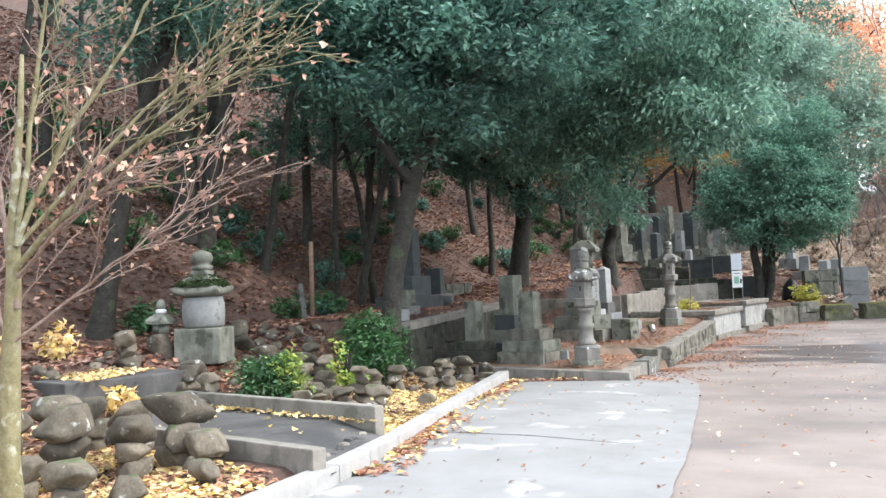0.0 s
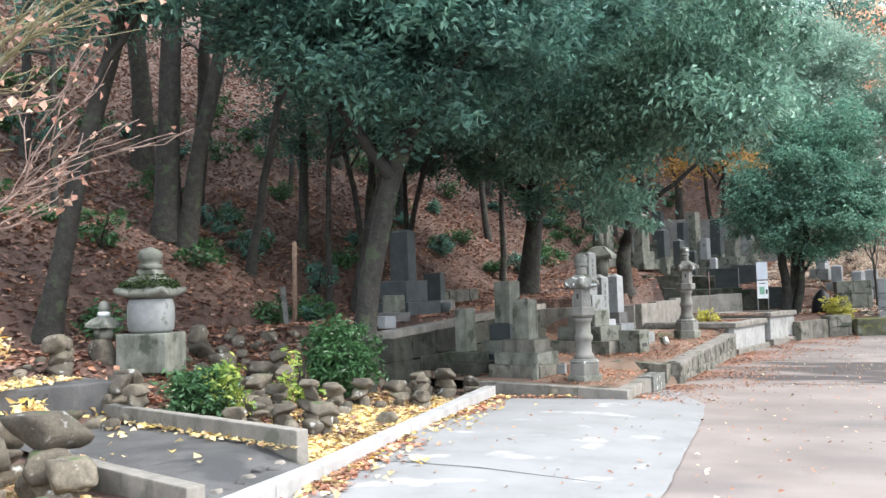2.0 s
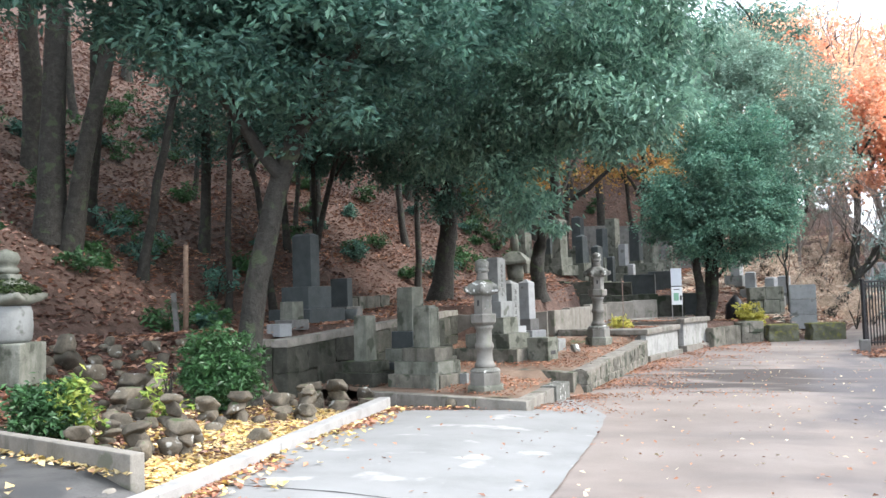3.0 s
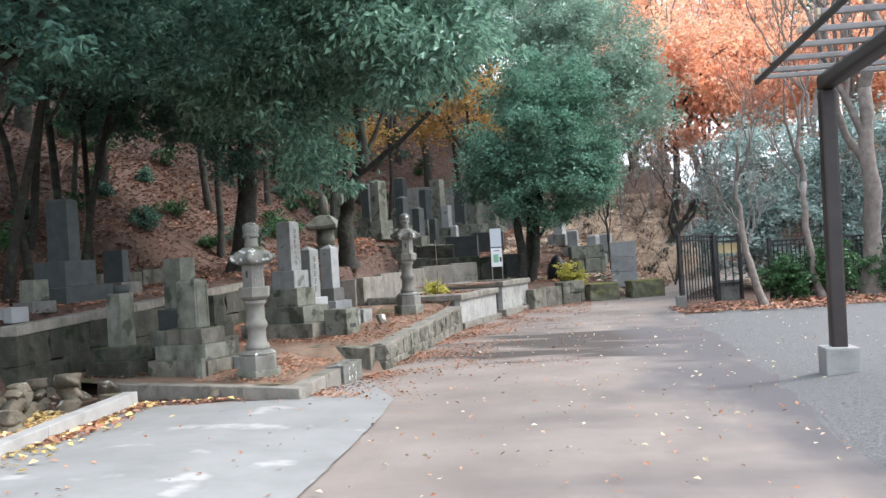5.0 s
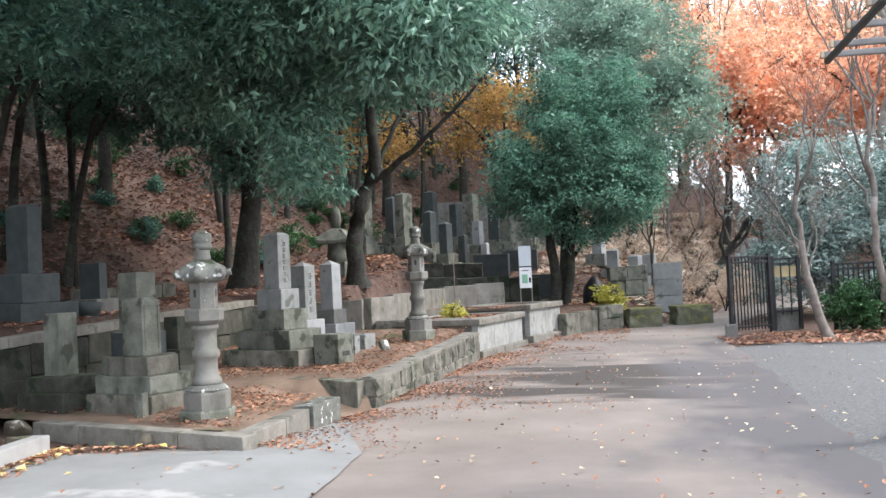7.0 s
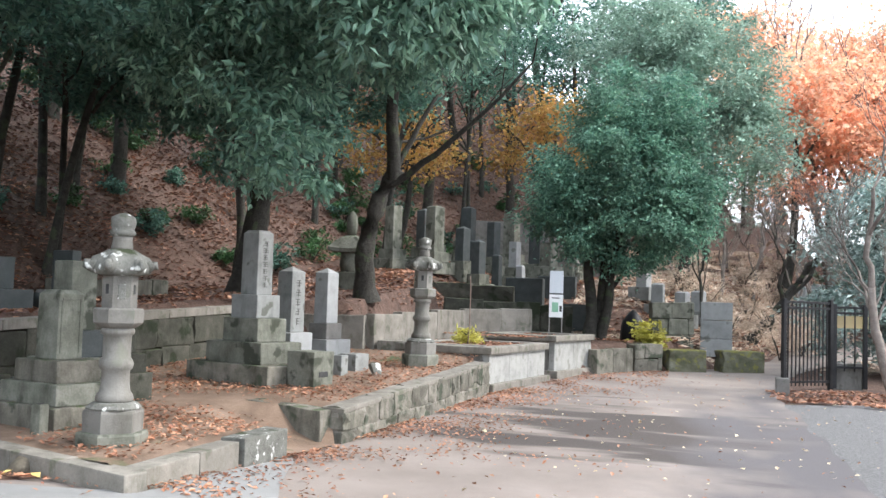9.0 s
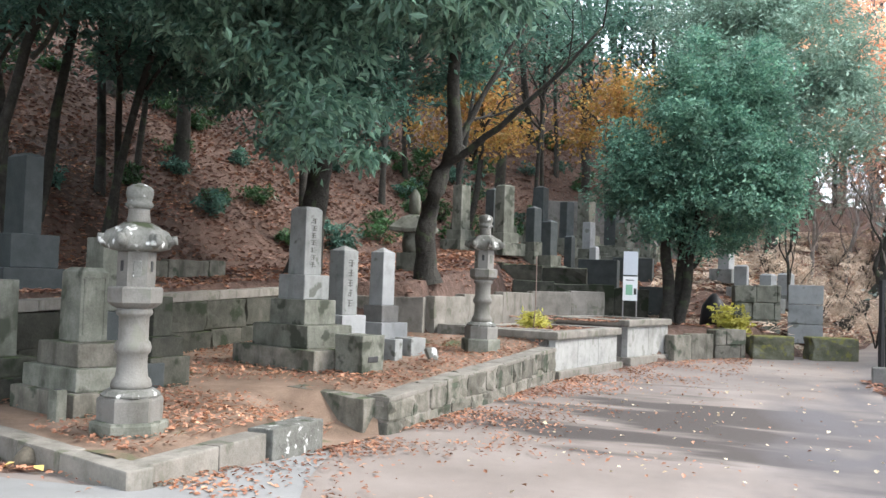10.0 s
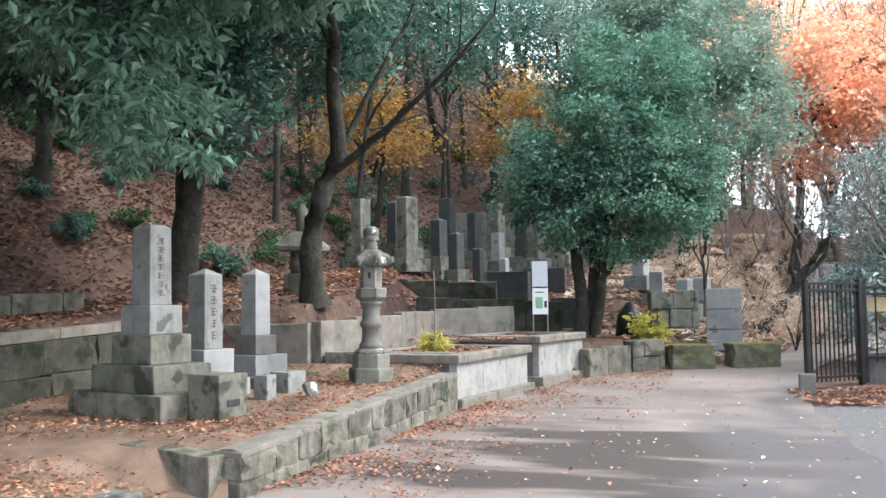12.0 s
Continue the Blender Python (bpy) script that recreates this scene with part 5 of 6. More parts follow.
# leaning oak whose glossy foliage hangs over the plots
tree(-4.7, 25.75, "leaning evergreen oak with glossy drooping leaves", [((0, 0, 0), (0.55, -0.3, 2.4), (-0.22, 0, 0), 0.19, 0.14), ((0.52, -0.28, 2.2), (0.9, -1.2, 5.6), (-0.1, 0, 0.1), 0.13, 0.05), ((0.5, -0.3, 2.1), (3.0, -0.6, 4.1), (0, 0, -0.15), 0.07, 0.02), ((0.53, -0.3, 2.3), (1.6, 0.3, 4.6), (0, 0, 0.1), 0.06, 0.02), ((0.75, -0.9, 4.2), (3.2, -6.6, 5.0), (0, 0, 0.7), 0.08, 0.02), ((0.7, -0.8, 3.8), (1.6, -5.2, 4.4), (0, 0, 0.6), 0.08, 0.02)],
     BARK, [(3.3, -7.6, 3.0, 1.0, 1.1, 0.95), (2.6, -6.7, 3.3, 1.2, 1.2, 0.9), (3.6, -6.4, 3.9, 1.1, 1.2, 0.9), (1.3, -6.2, 3.3, 1.2, 1.2, 0.95), (2.2, -4.5, 4.5, 1.6, 1.6, 1.1), (0.2, -5.6, 4.1, 1.5, 1.4, 1.1), (2.6, -7.4, 4.6, 1.7, 1.5, 1.0), (0.8, -1.6, 5.9, 1.9, 1.8, 1.2), (1.15, -6.2, 1.75, 0.7, 0.75, 0.75), (0.5, -6.2, 2.9, 1.1, 1.1, 0.8), (-0.6, -5.4, 3.4, 1.3, 1.2, 1.0)], LEAF_GLOSSY, 520, 150, 0.19, 0.13, 13, aspect=0.40, droop=0.9)
# round evergreen beyond the notice board
tree(-1.15, 31.0, "dense rounded evergreen with several trunks", [((-0.1, 0, 0), (-0.3, 0.1, 2.6), (0.05, 0, 0), 0.15, 0.09), ((0.12, 0, 0), (0.5, 0.0, 2.7), (0, 0, 0), 0.13, 0.07), ((0, 0.15, 0), (0.2, 0.5, 2.8), (0, 0, 0), 0.12, 0.07)],
     BARK, [(0.6, 0, 2.55, 1.95, 1.8, 1.1), (0.2, 0, 3.8, 1.75, 1.7, 1.5), (1.3, 0.2, 3.5, 1.5, 1.5, 1.4), (-0.5, 0.1, 2.9, 1.2, 1.3, 1.0), (0.8, 0.4, 5.2, 1.6, 1.5, 1.3)], LEAF_CAMELLIA, 560, 150, 0.19, 0.10, 14, aspect=0.5)
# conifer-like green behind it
tree(0.6, 38.5, "tall loose green tree behind the round evergreen", [((0, 0, 0), (0, 0, 7), (0.2, 0, 0), 0.16, 0.06)], BARK, [(0.3, 0, 6.2, 2.6, 2.2, 2.2), (1.4, 0, 4.4, 2.0, 2.0, 1.6), (-1.2, 0, 7.6, 2.4, 2.0, 1.6)], LEAF_FAR_HAZED, 700, 60, 0.26, 0.16, 15)
# orange maples up the drive
for i, (x, y, s) in enumerate(((4.2, 47, 1.0), (7.6, 50, 1.15), (11.0, 46, 1.0), (2.0, 56, 1.2), (15.0, 50, 1.15), (9.5, 60, 1.5), (19.0, 54, 1.3))):
    tree(x, y, "tall maple in orange autumn leaf up the drive", [((0, 0, 0), (0.3, 0, 8 * s), (0.3, 0, 0), 0.2, 0.08), ((0.1, 0, 4 * s), (-2.5 * s, 0, 8 * s), (0, 0, 0.4), 0.09, 0.03), ((0.1, 0, 4.5 * s), (2.6 * s, -0.4, 8.2 * s), (0, 0, 0.4), 0.09, 0.03)],
         BARK, [(0, 0, 8.0 * s, 3.4 * s, 2.8, 1.9 * s), (-2.2 * s, -0.4, 6.3 * s, 2.0 * s, 2, 1.3 * s), (2.3 * s, 0, 6.6 * s, 2.2 * s, 2, 1.4 * s), (0.4, 0, 4.6 * s, 1.9 * s, 1.8, 0.9 * s)], LEAF_ORANGE, 420, 26, 0.5, 0.2, 60 + i, aspect=0.75, group="orange maples", shell=0.2)
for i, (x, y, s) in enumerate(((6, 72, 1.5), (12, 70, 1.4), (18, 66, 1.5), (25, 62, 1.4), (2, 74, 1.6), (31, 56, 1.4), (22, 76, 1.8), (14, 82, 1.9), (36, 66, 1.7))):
    tree(x, y, "tall misty tree in the far wood", [((0, 0, 0), (0.3, 0, 7 * s), (0.2, 0, 0), 0.2, 0.08)], BARK_PALE, [(0, 0, 6.6 * s, 3.2 * s, 2.6, 2.6 * s), (1.0, 0, 3.8 * s, 2.6 * s, 2.2, 1.8 * s)], LEAF_FAR_HAZED if i % 3 else LEAF_ORANGE, 170, 40, 0.42, 0.42, 120 + i, group="far wood", shell=0.15)
for i, (x, y, s) in enumerate(((-4.4, 42.5, 0.75), (-8.2, 37.5, 0.6), (-1.8, 45.5, 0.8))):
    tree(x, y, "slim tree with thin yellow-orange autumn leaves", [((0, 0, 0), (0.4, 0, 8 * s), (0.3, 0, 0), 0.12, 0.05), ((0.2, 0, 4 * s), (2.2 * s, -0.5, 7 * s), (0, 0, 0.3), 0.06, 0.02), ((0.2, 0, 4.4 * s), (-2.0 * s, -0.5, 7.2 * s), (0, 0, 0.3), 0.06, 0.02)], BARK, [(0, 0, 7.4 * s, 2.8 * s, 2.0, 1.6 * s), (1.6 * s, 0, 5.4 * s, 1.8 * s, 1.6, 1.0 * s), (-1.6 * s, 0, 5.6 * s, 1.8 * s, 1.6, 1.0 * s)], LEAF_AMBER, 150, 22, 0.4, 0.15, 160 + i, group="amber trees", shell=0.1, aspect=0.7)
# evergreens behind the fence
for i, (x, y, s) in enumerate(((5.2, 31.6, 1.08), (8.0, 32.2, 1.1), (10.8, 31.4, 1.1))):
    tree(x, y, "bushy blue-green evergreen behind the fence", [((0, 0, 0), (0, 0, 3 * s), (0.1, 0, 0), 0.1, 0.05)], BARK, [(0, 0, 2.9 * s, 1.7 * s, 1.5, 1.5 * s), (0.6, -0.2, 1.4, 1.6, 1.3, 1.2), (-0.9, -0.3, 1.3, 1.3, 1.2, 1.1)], LEAF_BLUE, 330, 54, 0.2, 0.145, 80 + i, group="evergreens behind the fence")


def bare_tree(x, y, label, way, length, r0, seed, bark, depth=4, spread=0.55, up=0.25, kids=(2, 3), dry=None, z=None, category="tree", parts=None):
    rng = random.Random(seed)
    nrng = np.random.default_rng(seed)
    t = thing("bare_tree", pose(x, y, land(x, y) - 0.05 if z is None else z), label, category)
    tips = []
    bm = bmesh.new()
    w = Vector(way).normalized()
    pts = curve_pts((0, 0, 0), w * length, (rng.uniform(-0.08, 0.08) * length, 0, 0), 8, rng, 0.012 * length)
    tube(bm, pts, [r0 * (1.35 if k == 0 else 1 - 0.045 * k) for k in range(9)], 10)
    part("trunk", bm, bark, t, smooth=True)
    for k in range(rng.randint(3, 4)):
        bm = bmesh.new()
        side = Vector((rng.uniform(-1, 1), rng.uniform(-1, 1), rng.uniform(-0.1, 0.5))).normalized()
        grow(bm, rng, pts[8 if k == 0 else rng.randint(4, 8)], w + side * spread * (0.4 if k == 0 else 1.1) + Vector((0, 0, up)), length * rng.uniform(0.55, 0.85), r0 * (0.62 if k == 0 else 0.42), depth - 1, tips, spread, up, 6, 0.55, kids, 0.25, 0.25)
        part("bough", bm, bark, t, smooth=True)
    if dry:
        mat, n, size = dry
        part("foliage", leaves("foliage", along(tips, n, 0.09, nrng), size, mat, nrng, 0.7, 0.6), mat, t)
    return t


bare_tree(4.05, 26.0, "leaning bare tree with pale twiggy branches", (-0.2, 0.05, 1), 1.9, 0.09, 3, BARK_PALE, 6, 0.62, 0.18, (2, 4))
bare_tree(5.5, 27.2, "slim bare tree with pale bark", (-0.1, 0, 1), 2.6, 0.09, 4, BARK_PALE, 5, 0.4, 0.4)
bare_tree(6.6, 27.6, "thick pale bare trunk", (0.02, 0, 1), 4.6, 0.22, 5, BARK_PALE, 3, 0.4, 0.5)
bare_tree(2.4, 36.5, "crooked bare tree beyond the bend", (0.75, 0.1, 1), 2.2, 0.16, 6, BARK, 4, 0.6, 0.3)
bare_tree(8.5, 40.0, "tall bare tree up the drive", (0.05, 0, 1), 6.0, 0.2, 7, BARK_PALE, 4, 0.4, 0.4)
bare_tree(11.5, 44.0, "tall bare tree up the drive", (-0.05, 0, 1), 6.5, 0.22, 9, BARK_PALE, 4, 0.4, 0.4)
bare_tree(1.2, 34.2, "thin young bare tree on the bank", (-0.05, 0, 1), 1.6, 0.05, 10, BARK, 2, 0.4, 0.4)

far_r = random.Random(15)
for i in range(16):
    x, y = far_r.uniform(4, 26), far_r.uniform(46, 75)
    bare_tree(x, y, "tall bare tree in the wood up the drive", (far_r.uniform(-0.15, 0.15), 0, 1), far_r.uniform(4, 7), far_r.uniform(0.12, 0.24), 400 + i, BARK_PALE, 4, 0.42, 0.4)

for i, (x, y) in enumerate(((3.4, 38), (5.0, 41), (1.8, 40), (3.0, 44), (6.5, 46), (0.4, 43), (2.2, 48), (4.4, 50), (7.0, 39), (8.8, 46))):
    bare_tree(x, y, "pale twiggy young tree on the far bank", (far_r.uniform(-0.3, 0.3), 0, 1), far_r.uniform(1.6, 2.4), 0.07, 500 + i, BARK_PALE, 5, 0.6, 0.25, (2, 4))

# maple at the start, nearly bare
mp = thing("maple", pose(-5.1, 6.72, 0.14), "nearly bare maple with a few dry reddish leaves", "tree")
rng = random.Random(31)
nrng = np.random.default_rng(31)
bm, tips = bmesh.new(), []
trunk_pts = curve_pts((0, 0, 0), (0.16, 0.02, 2.9), (-0.05, 0, 0), 8, rng, 0.015)
tube(bm, trunk_pts, [0.085, 0.07, 0.064, 0.057, 0.048, 0.038, 0.029, 0.021, 0.013], 10)
part("trunk", bm, BARK_MAPLE, mp, smooth=True)
for k, (a, b, bend, r) in enumerate((((0.10, -0.02, 1.55), (1.55, 0.25, 2.65), (0.1, 0, 0.15), 0.035), ((0.1, -0.02, 1.7), (0.9, 0.5, 3.4), (0, 0, 0.1), 0.032), ((0.08, 0, 1.3), (-0.5, 0.2, 3.2), (0, 0, 0.1), 0.032), ((0.1, 0, 1.75), (0.25, 0.2, 3.6), (0, 0, 0), 0.034), ((0.09, 0, 1.5), (1.25, -0.3, 2.05), (0.1, 0, 0.1), 0.024), ((0.05, 0, 1.1), (0.9, 0.6, 1.9), (0.1, 0, 0.05), 0.018), ((0.1, 0, 1.7), (1.4, 0.9, 3.2), (0, 0, 0.1), 0.026), ((0.04, 0, 0.9), (-0.7, 0.4, 2.0), (0, 0, 0.05), 0.02))):
    bm = bmesh.new()
    pts = curve_pts(a, b, bend, 8, rng, 0.02)
    tube(bm, pts, [r * 0.62 * (1 - 0.07 * i) for i in range(9)], 7)
    lt = []
    for j in range(11):
        i = rng.randint(2, 8)
        w = (pts[8] - pts[4]).normalized() + Vector((rng.uniform(-0.6, 0.9), rng.uniform(-0.8, 0.8), rng.uniform(-0.5, 0.55)))
        grow(bm, rng, pts[i], w, rng.uniform(0.3, 0.55), 0.0055, 2, lt, 0.55, 0.0, 4, 0.5, (2, 3), 0.15, 0.2)
    part("branch", bm, BARK_MAPLE if k in (0, 1, 3, 6) else TWIG, mp, smooth=True)
    tips += lt
part("foliage", leaves("foliage", along(tips, 2, 0.03, nrng)[::2], 0.05, LEAF_DRY, nrng, 0.8, 0.8), LEAF_DRY, mp, "dry curled reddish leaves")

# leaning trunks at the foot of the hillside
for i, (x, y, lean, r, hgt, mt) in enumerate(((-9.7, 12.7, (1.5, 0.4), 0.15, 5.5, BARK), (-11.6, 17.4, (0.35, 0), 0.24, 7.5, BARK), (-11.3, 17.5, (1.9, 0.3), 0.17, 7.0, BARK), (-10.6, 18.6, (1.3, 0.2), 0.09, 5.5, BARK), (-9.4, 20.6, (1.5, 0), 0.09, 5.0, BARK), (-9.3, 21.2, (-0.9, 0), 0.08, 5.0, BARK), (-9.6, 23.4, (1.2, 0), 0.08, 4.5, BARK))):
    tree(x, y, "dark leaning trunk at the foot of the hillside", [((0, 0, 0), (*lean, hgt), (-lean[0] * 0.12, 0, 0), r, r * 0.6), ((lean[0] * 0.6, 0, hgt * 0.62), (lean[0] * 0.6 + 1.3, 0.5, hgt * 0.95), (0, 0, 0.2), r * 0.4, 0.02)], mt, [(lean[0] + 0.3, lean[1], hgt * 0.98, 1.9, 1.7, 1.2), (lean[0] - 0.8, 0.4, hgt * 0.85, 1.3, 1.3, 0.8)], LEAF_EVERGREEN, 170, 50, 0.28, 0.14, 300 + i, group="leaning trunks")

# wooded hillside: trunks, with thin crowns above
hill_rng = random.Random(77)
variants = []
for k in range(4):
    r = random.Random(200 + k)
    nr = np.random.default_rng(200 + k)
    t = thing("hillside_tree", pose(0, 0, -50), "slim dark trunk with sparse foliage on the leafy hillside", "tree", "hillside trees")
    bm = bmesh.new()
    top = Vector((r.uniform(-0.9, 0.9), r.uniform(-0.6, 0.6), 9))
    pts = curve_pts((0, 0, -0.3), top, (r.uniform(-0.4, 0.4), 0, 0), 10, r, 0.05)
    r0 = (0.17, 0.11, 0.22, 0.08)[k]
    tube(bm, pts, [r0 * (1.3 if i == 0 else 1 - 0.07 * i) for i in range(11)], 9)
    for j in range(7):
        i = r.randint(4, 10)
        grow(bm, r, pts[i], (r.uniform(-1, 1), r.uniform(-1, 1), r.uniform(0.3, 1)), r.uniform(1.0, 1.8), 0.045, 1, [], 0.7)
    part("trunk", bm, BARK, t, smooth=True)
    bl = [(top.x, top.y, 8.2, 2.6, 2.6, 1.6), (top.x * 0.6, 0.5, 6.2, 2.0, 2.0, 1.2)]
    c, o = clumps(bl, 88, 34, 0.28, nr, 0.3)
    part("crown", leaves("crown", c, 0.2, LEAF_EVERGREEN, nr, out=o), LEAF_EVERGREEN, t)
    variants.append(t)
spots = [(-11.2, 21.5, 1), (-9.8, 20.2, 3), (-10.8, 24.6, 1), (-12.2, 15.2, 3), (-12.8, 19.8, 0), (-9.5, 23.6, 3), (-13.5, 12.0, 0), (-14.6, 16.8, 1), (-15.5, 21.2, 2), (-13.4, 24.4, 3), (-12.0, 28.5, 0), (-10.2, 31.5, 1), (-9.6, 34.5, 3), (-14.8, 29.5, 2), (-17.5, 25.0, 1), (-18.5, 18.5, 0), (-17.0, 13.5, 1), (-11.8, 36.0, 0), (-9.0, 39.5, 1), (-7.4, 44.0, 3), (-5.0, 49.0, 1), (-2.0, 53.0, 0), (-12.5, 43.0, 2), (-16.5, 36.5, 0), (-20.5, 31.0, 2), (-21.5, 23.0, 1), (-11.0, 9.5, 1), (-12.5, 6.5, 0), (-15.5, 8.5, 2), (-20.0, 11.0, 0), (-9.5, 50.0, 0), (-15.0, 48.0, 2), (-6.5, 56.0, 2), (-19.0, 42.0, 1), (-24, 36, 0), (-25, 28, 2), (-24.5, 19, 1), (-23, 14, 2), (-10.3, 22.6, 3), (-11.6, 26.6, 3), (-8.9, 28.6, 3), (3.5, 62, 0), (8, 64, 2), (14, 60, 0), (18, 55, 2), (-1, 64, 2), (22, 48, 0), (17, 42, 2), (13, 36, 1), (20, 36, 0), (-7.8, 35.2, 3), (-8.6, 42.5, 0), (-6.2, 46.5, 2), (-3.6, 47.5, 0), (-0.5, 49.0, 2), (-4.2, 52, 2), (-7.5, 52.5, 0), (-11, 47, 2), (-13, 39, 1), (-10.5, 38.3, 3), (-2.2, 57, 0), (-9, 60, 2), (-14, 56, 0), (1.5, 50.5, 1), (-6.9, 40.6, 3), (-8.0, 48.5, 1)]
for i, (x, y, k) in enumerate(spots):
    s = hill_rng.uniform(0.85, 1.25)
    src = variants[k]
    src.scale = (s, s, s)
    copy_thing(src, pose(x, y, land(x, y) - 0.05, hill_rng.uniform(-4, 4), hill_rng.uniform(-5, 7), hill_rng.uniform(0, 360)))
for t in variants:
    for o in list(t.children):
        bpy.data.objects.remove(o)
    bpy.data.objects.remove(t)


# ---- shrubs ----
def shrub(x, y, r, h, mat, label, seed, n=160, size=0.10, per=26, aspect=0.42, z=None):
    nr, rr = np.random.default_rng(seed), random.Random(seed)
    t = thing("shrub", pose(x, y, land(x, y) - 0.03 if z is None else z), label, "shrub")
    bm = bmesh.new()
    for k in range(7):
        a = rr.uniform(0, 6.28)
        tube(bm, curve_pts((0, 0, 0), (r * 0.6 * math.cos(a), r * 0.6 * math.sin(a), h * 0.75), (0, 0, 0.1), 5, rr, 0.02), [0.014 - 0.002 * i for i in range(6)], 5)
    part("stem", bm, BARK, t)
    c, o = clumps([(0, 0, h * 0.52, r, r, h * 0.48), (r * 0.2, -r * 0.2, h * 0.35, r * 0.9, r * 0.8, h * 0.33)], n, per, 0.07, nr, 0.35)
    part("foliage", leaves("foliage", c, size, mat, nr, aspect, 0.2, out=o), mat, t)
    return t


shrub(-6.0, 13.95, 0.52, 1.05, LEAF_SHRUB, "round dark green shrub on the stony bank", 1, 300, 0.085)
shrub(-5.72, 11.1, 0.24, 0.66, LEAF_LIGHT, "low bright green shrub among the stones", 2, 26, 0.08)
shrub(-5.9, 11.0, 0.30, 0.60, LEAF_SHRUB, "low dark green shrub among the stones", 3, 110, 0.075)
shrub(-5.6, 12.3, 0.2, 0.75, LEAF_LIGHT, "thin light green sapling among the stones", 4, 16, 0.09, 14)
shrub(-2.85, 25.9, 0.28, 0.28, LEAF_LIME, "yellow-green tuft of leaves on the tomb", 5, 30, 0.13, 16, 0.2, z=0.55)
shrub(0.05, 30.9, 0.4, 0.7, LEAF_LIME, "yellowish bush beside the stone wall", 6, 60, 0.11, 18, z=0.35)
shrub(-6.9, 9.9, 0.2, 0.45, LEAF_YELLOW, "small yellow-leaved sapling on the bank", 7, 14, 0.1, 12, 0.6)
shrub(-8.95, 11.1, 0.2, 0.45, LEAF_YELLOW, "small yellow-leaved sapling at the foot of the hillside", 8, 22, 0.1, 14, 0.6)
shrub(-9.5, 10.5, 0.24, 0.75, LEAF_YELLOW, "small yellow-leaved sapling at the foot of the hillside", 9, 26, 0.1, 14, 0.6)
for i, (x, h) in enumerate(((4.75, 1.1), (5.7, 1.4), (6.9, 1.2), (8.1, 1.5), (9.4, 1.3))):
    shrub(x, 27.25 + 0.19 * (x - 4.6), 0.62, h, LEAF_SHRUB, "dark green bush growing through the slatted fence", 60 + i, 150, 0.1, 26)
br = random.Random(21)
# brush of the far bank; its pallor includes painted haze
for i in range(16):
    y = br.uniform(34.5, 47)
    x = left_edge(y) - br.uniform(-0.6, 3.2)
    shrub(x, y, br.uniform(0.7, 1.3), br.uniform(0.8, 1.7), LEAF_STRAW_HAZED, "dry brush on the far bank, paled for haze", 800 + i, 40, 0.14, 24, 0.2)
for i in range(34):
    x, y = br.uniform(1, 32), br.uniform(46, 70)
    shrub(x, y, br.uniform(1.4, 2.6), br.uniform(1.6, 3.6), (LEAF_STRAW_HAZED, LEAF_BRUSH_HAZED, LEAF_STRAW_HAZED, LEAF_FAR_HAZED)[i % 4], "brush at the edge of the far wood, paled for haze", 840 + i, 64, 0.2, 24, 0.2)
hr = random.Random(9)
for i in range(170):
    y = hr.uniform(9, 56)
    x = toe(y) - hr.uniform(0.1, 10)
    s = hr.uniform(0.22, 0.75)
    shrub(x, y, s, s * hr.uniform(0.9, 1.6), LEAF_SHRUB if i % 4 else LEAF_EVERGREEN, "small evergreen bush on the leafy hillside", 100 + i, 22, 0.13, 16)

# ---- fallen leaves ----
lr = np.random.default_rng(42)


def scatter(name, x0, x1, y0, y1, n, size, mat, label, keep=lambda x, y: True, level=land, lift=0.012, aspect=0.6):
    pts = []
    while len(pts) < n:
        x, y = lr.uniform(x0, x1), lr.uniform(y0, y1)
        if keep(x, y):
            pts.append((x, y, level(x, y) + lift))
    return solid(name, leaves(name, pts, size, mat, lr, aspect, lie=True, fold=0.18), mat, label, "leaves", kind="stuff")


def in_plot(x, y):
    """Inside the dark walled plot."""
    u = (-3.94 - x) / math.cos(radians(R))
    top = 9.67 + u * math.sin(radians(R))
    return -0.2 < u < 6 and top - 1.75 < y < top + 0.06


def fading(x, y, cx, cy, r):
    """True less and less often away from the middle of a drift."""
    d = math.hypot(x - cx, (y - cy) * 0.8) + 0.5 * noise.noise(Vector((x * 0.8, y * 0.8, 2)))
    return lr.random() < 1 / (1 + math.exp((d - r) * 3.2))


def patchy(x, y, th, s=0.7, k=0):
    return noise.noise(Vector((x * s, y * s, k))) + lr.uniform(-0.3, 0.3) > th


scatter("hillside_leaves", -26, -3.4, 5, 58, 105000, 0.115, LEAF_BROWN, "thick carpet of dry brown leaves on the hillside", lambda x, y: x < inner_wall(y) - 0.2 and (x < -8 or lr.random() < 0.4), lift=0.02)
scatter("rusty_leaves", -14, -4.4, 9, 34, 9000, 0.11, LEAF_RUST, "rust-coloured leaves on the hillside", lambda x, y: x < inner_wall(y) - 0.2 and patchy(x, y, -0.05), lift=0.03)
scatter("ginkgo_leaves", -9.5, -3.75, 2.5, 9.6, 10500, 0.062, LEAF_YELLOW, "drift of yellow ginkgo leaves round the stacked stones", lambda x, y: fading(x, y, -5.2, 7.0, 2.3) and not in_plot(x, y) and x < left_edge(y) - 0.2 and patchy(x, y, -0.38), aspect=0.9)
scatter("brown_drift", -10.5, -3.75, 1.0, 9.9, 9500, 0.075, LEAF_RUST, "brown leaves among the yellow ones", lambda x, y: fading(x, y, -5.5, 6.5, 3.6) and not in_plot(x, y) and x < left_edge(y) - 0.2 and patchy(x, y, -0.4, k=4))
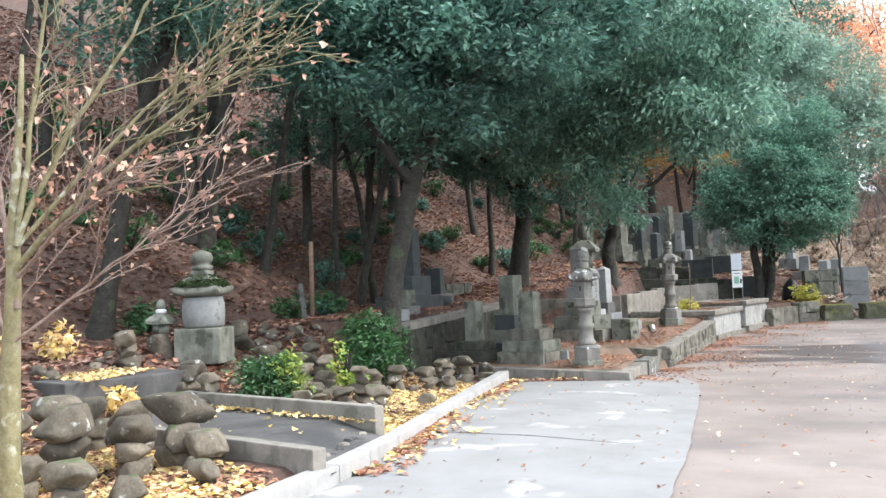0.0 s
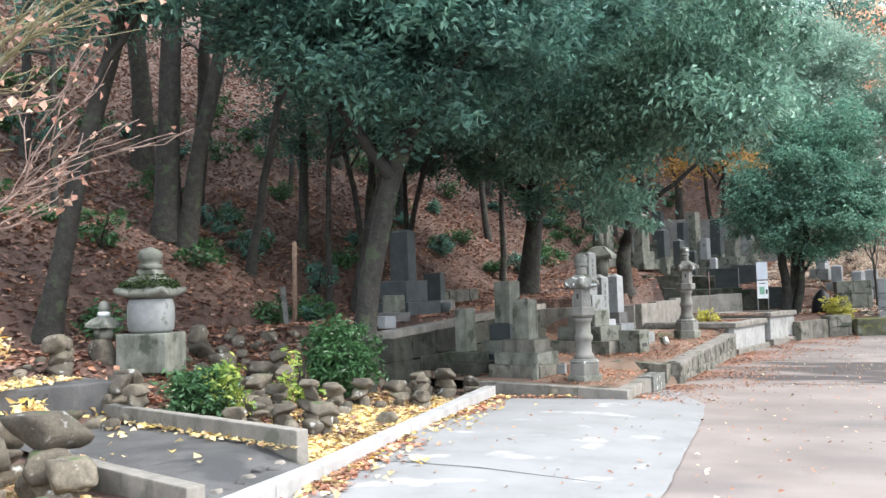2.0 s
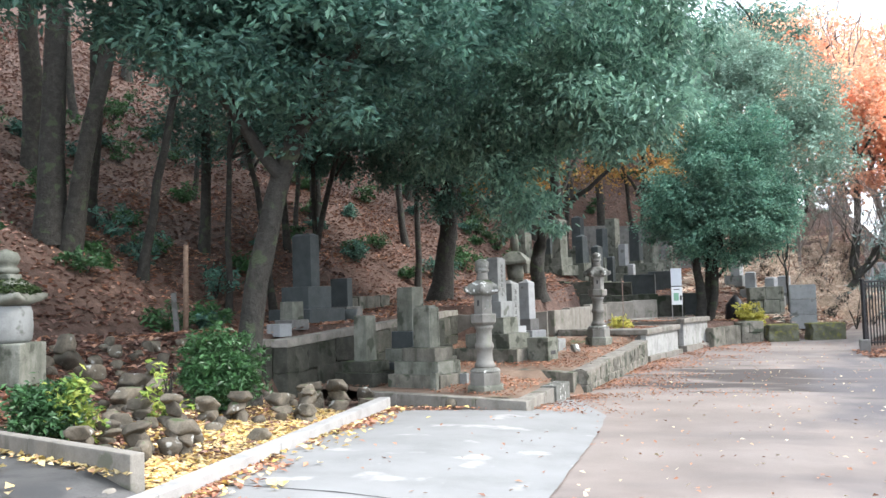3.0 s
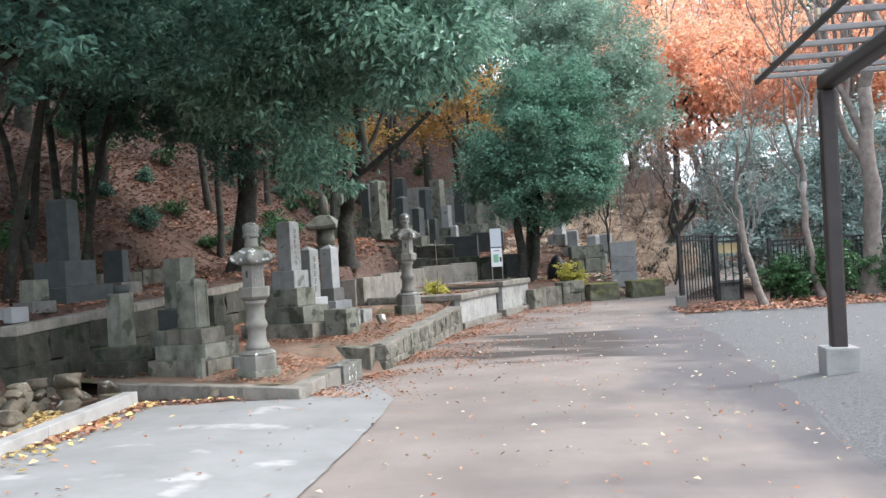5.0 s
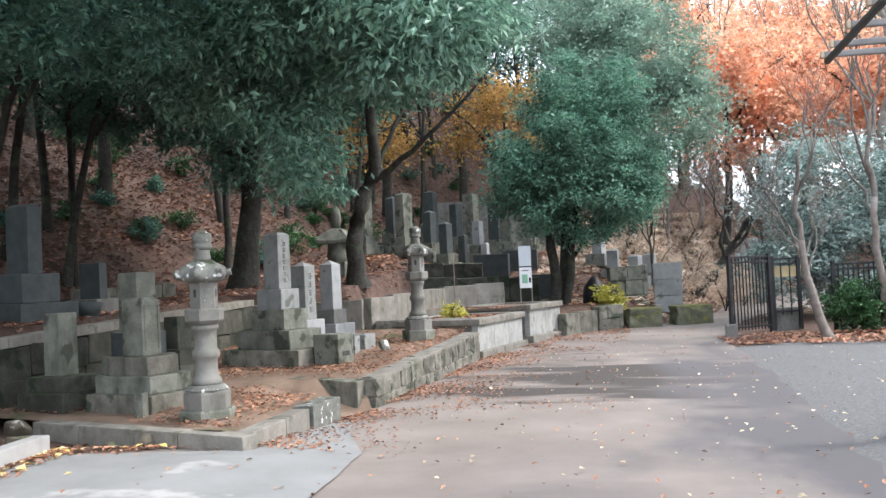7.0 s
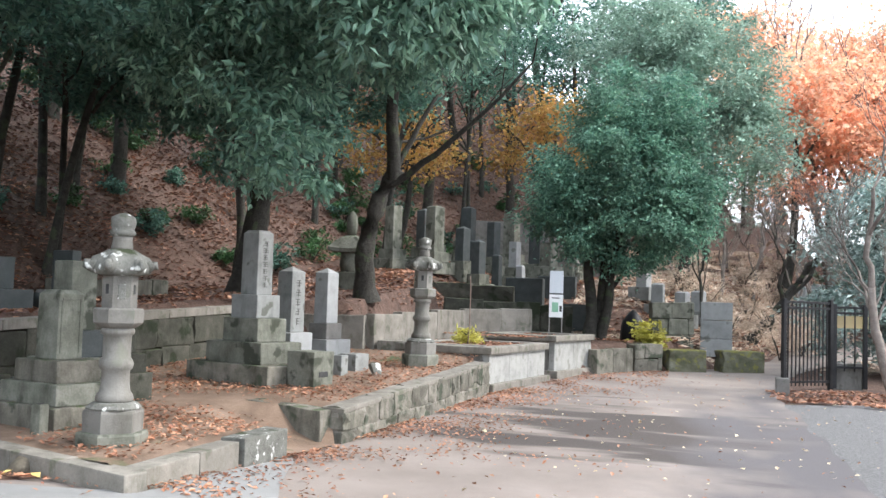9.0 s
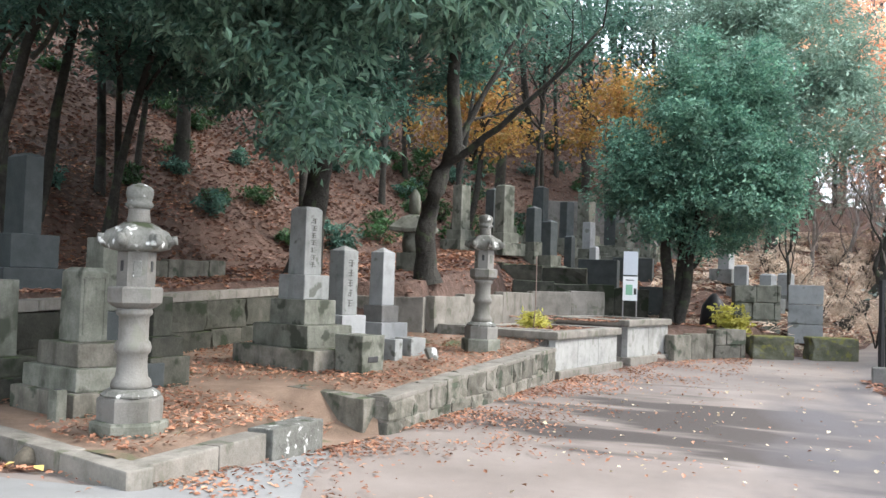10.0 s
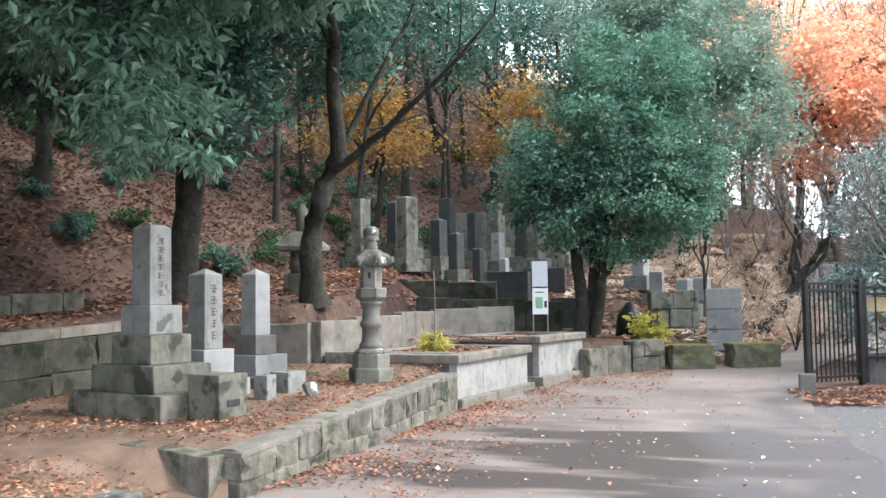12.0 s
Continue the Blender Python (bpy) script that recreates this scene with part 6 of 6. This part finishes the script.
scatter("kerb_leaves", -7.5, -3.9, 9.8, 16, 6500, 0.062, LEAF_YELLOW, "yellow leaves drifted behind the kerb", lambda x, y: not in_plot(x, y) and x < left_edge(y) - 0.17 and lr.random() < math.exp(-(left_edge(y) - x - 0.17) * 1.3) and (y < 15.2) and patchy(x, y, -0.3), aspect=0.9)
scatter("bank_leaves", -9, -4.2, 9.8, 16.4, 5000, 0.10, LEAF_BROWN, "brown leaves on the stony bank", lambda x, y: not in_plot(x, y) and x < left_edge(y) - 0.17 and patchy(x, y, -0.2, k=8))
scatter("gutter_leaves", -4.9, -2.6, 8.5, 16.0, 1100, 0.075, LEAF_RUST, "rusty leaves blown against the foot of the kerb", lambda x, y: 0.0 < x - left_edge(y) - 0.03 < abs(lr.normal(0, 0.16)) and patchy(x, y, -0.1, 0.9), level=grade, lift=0.035)
scatter("gutter_yellow_leaves", -4.9, -2.6, 8.5, 16.0, 260, 0.08, LEAF_YELLOW, "yellow leaves along the kerb on the pad", lambda x, y: 0.0 < x - left_edge(y) - 0.03 < abs(lr.normal(0, 0.25)), level=grade, lift=0.04, aspect=0.9)
scatter("plot_leaves", -6.6, -2.3, 16.2, 24.5, 9000, 0.052, LEAF_RUST, "rusty leaves over the earth of the plots", lambda x, y: x < left_edge(y) - 0.2 and y > 16.1 + (-2.74 - x) * 0.323 and patchy(x, y, -0.14 if y > 18.2 else 0.02), level=plot_level, lift=0.028)
scatter("tomb_leaves", -3.7, -1.6, 24.7, 29.2, 1600, 0.075, LEAF_RUST, "rusty leaves on the tombs", lambda x, y: patchy(x, y, -0.05) and x < left_edge(y) - 0.3, level=lambda x, y: 0.6 if y < 27 else 0.72, lift=-0.03)
scatter("road_edge_leaves", -5.4, 0.5, 15.6, 31, 5000, 0.05, LEAF_RUST, "rusty leaves along the edge of the drive", lambda x, y: x > left_edge(y) + 0.03 and lr.random() < math.exp(-(x - left_edge(y)) * (1.6 if y > 18.5 else 3)) and patchy(x, y, -0.05, 0.9), level=grade, lift=0.028)
scatter("road_leaves", -3.4, 2.6, 6, 30, 600, 0.05, LEAF_RUST, "scattered brown leaves on the drive", lambda x, y: x > left_edge(y) + 0.1, level=grade, lift=0.03)
scatter("pale_leaves", -1.5, 5, 4, 26, 520, 0.05, LEAF_PALE, "scattered pale leaves on the drive and gravel", lambda x, y: True, level=grade, lift=0.03, aspect=0.8)
scatter("yard_edge_leaves", 2.2, 14, 24.6, 27.2, 4200, 0.10, LEAF_RUST, "band of rusty leaves before the fence", lambda x, y: patchy(x, y, -0.35) and y > 25.2 + 0.4 * math.sin(x), level=grade, lift=0.03)
scatter("far_bank_leaves", -7, 9, 30.5, 47, 9000, 0.15, LEAF_RUST, "rusty leaves over the far graves and bank", lambda x, y: x < left_edge(y) - 0.3, lift=0.02)
scatter("dry_grass", -2, 13, 31.5, 52, 26000, 0.22, LEAF_STRAW_HAZED, "pale dry grass and leaves over the far bank, lightened for haze", lambda x, y: (x < left_edge(y) - 0.2 or x > road_right(y) + 0.3) and patchy(x, y, -0.3, 0.5), lift=0.04, aspect=0.25)
pl = []
for i in range(230):
    u, v = lr.uniform(0, 4.0), min(1.5, abs(lr.normal(0, 0.09)) + 0.06)
    if lr.random() < 0.2:
        v = lr.uniform(0.1, 1.5)
    pl.append((*plot_to(u, v), 0.305))
for i in range(1100):
    u, v = lr.uniform(3.6, 7.0), lr.uniform(0.05, 1.4)
    pl.append((*plot_to(u, v), 0.665))
for i in range(260):
    a, r = lr.uniform(0, 6.28), abs(lr.normal(0, 0.16))
    c = plot_to(3.4, 0.15)
    pl.append((c[0] + r * math.cos(a), c[1] + r * math.sin(a), 0.30 + max(0, 0.26 - r * 0.9)))
solid("plot_yellow_leaves", leaves("plot_yellow_leaves", pl, 0.065, LEAF_YELLOW, lr, 0.9, lie=True), LEAF_YELLOW, "yellow leaves on the dark plot and its platform", "leaves", kind="stuff")
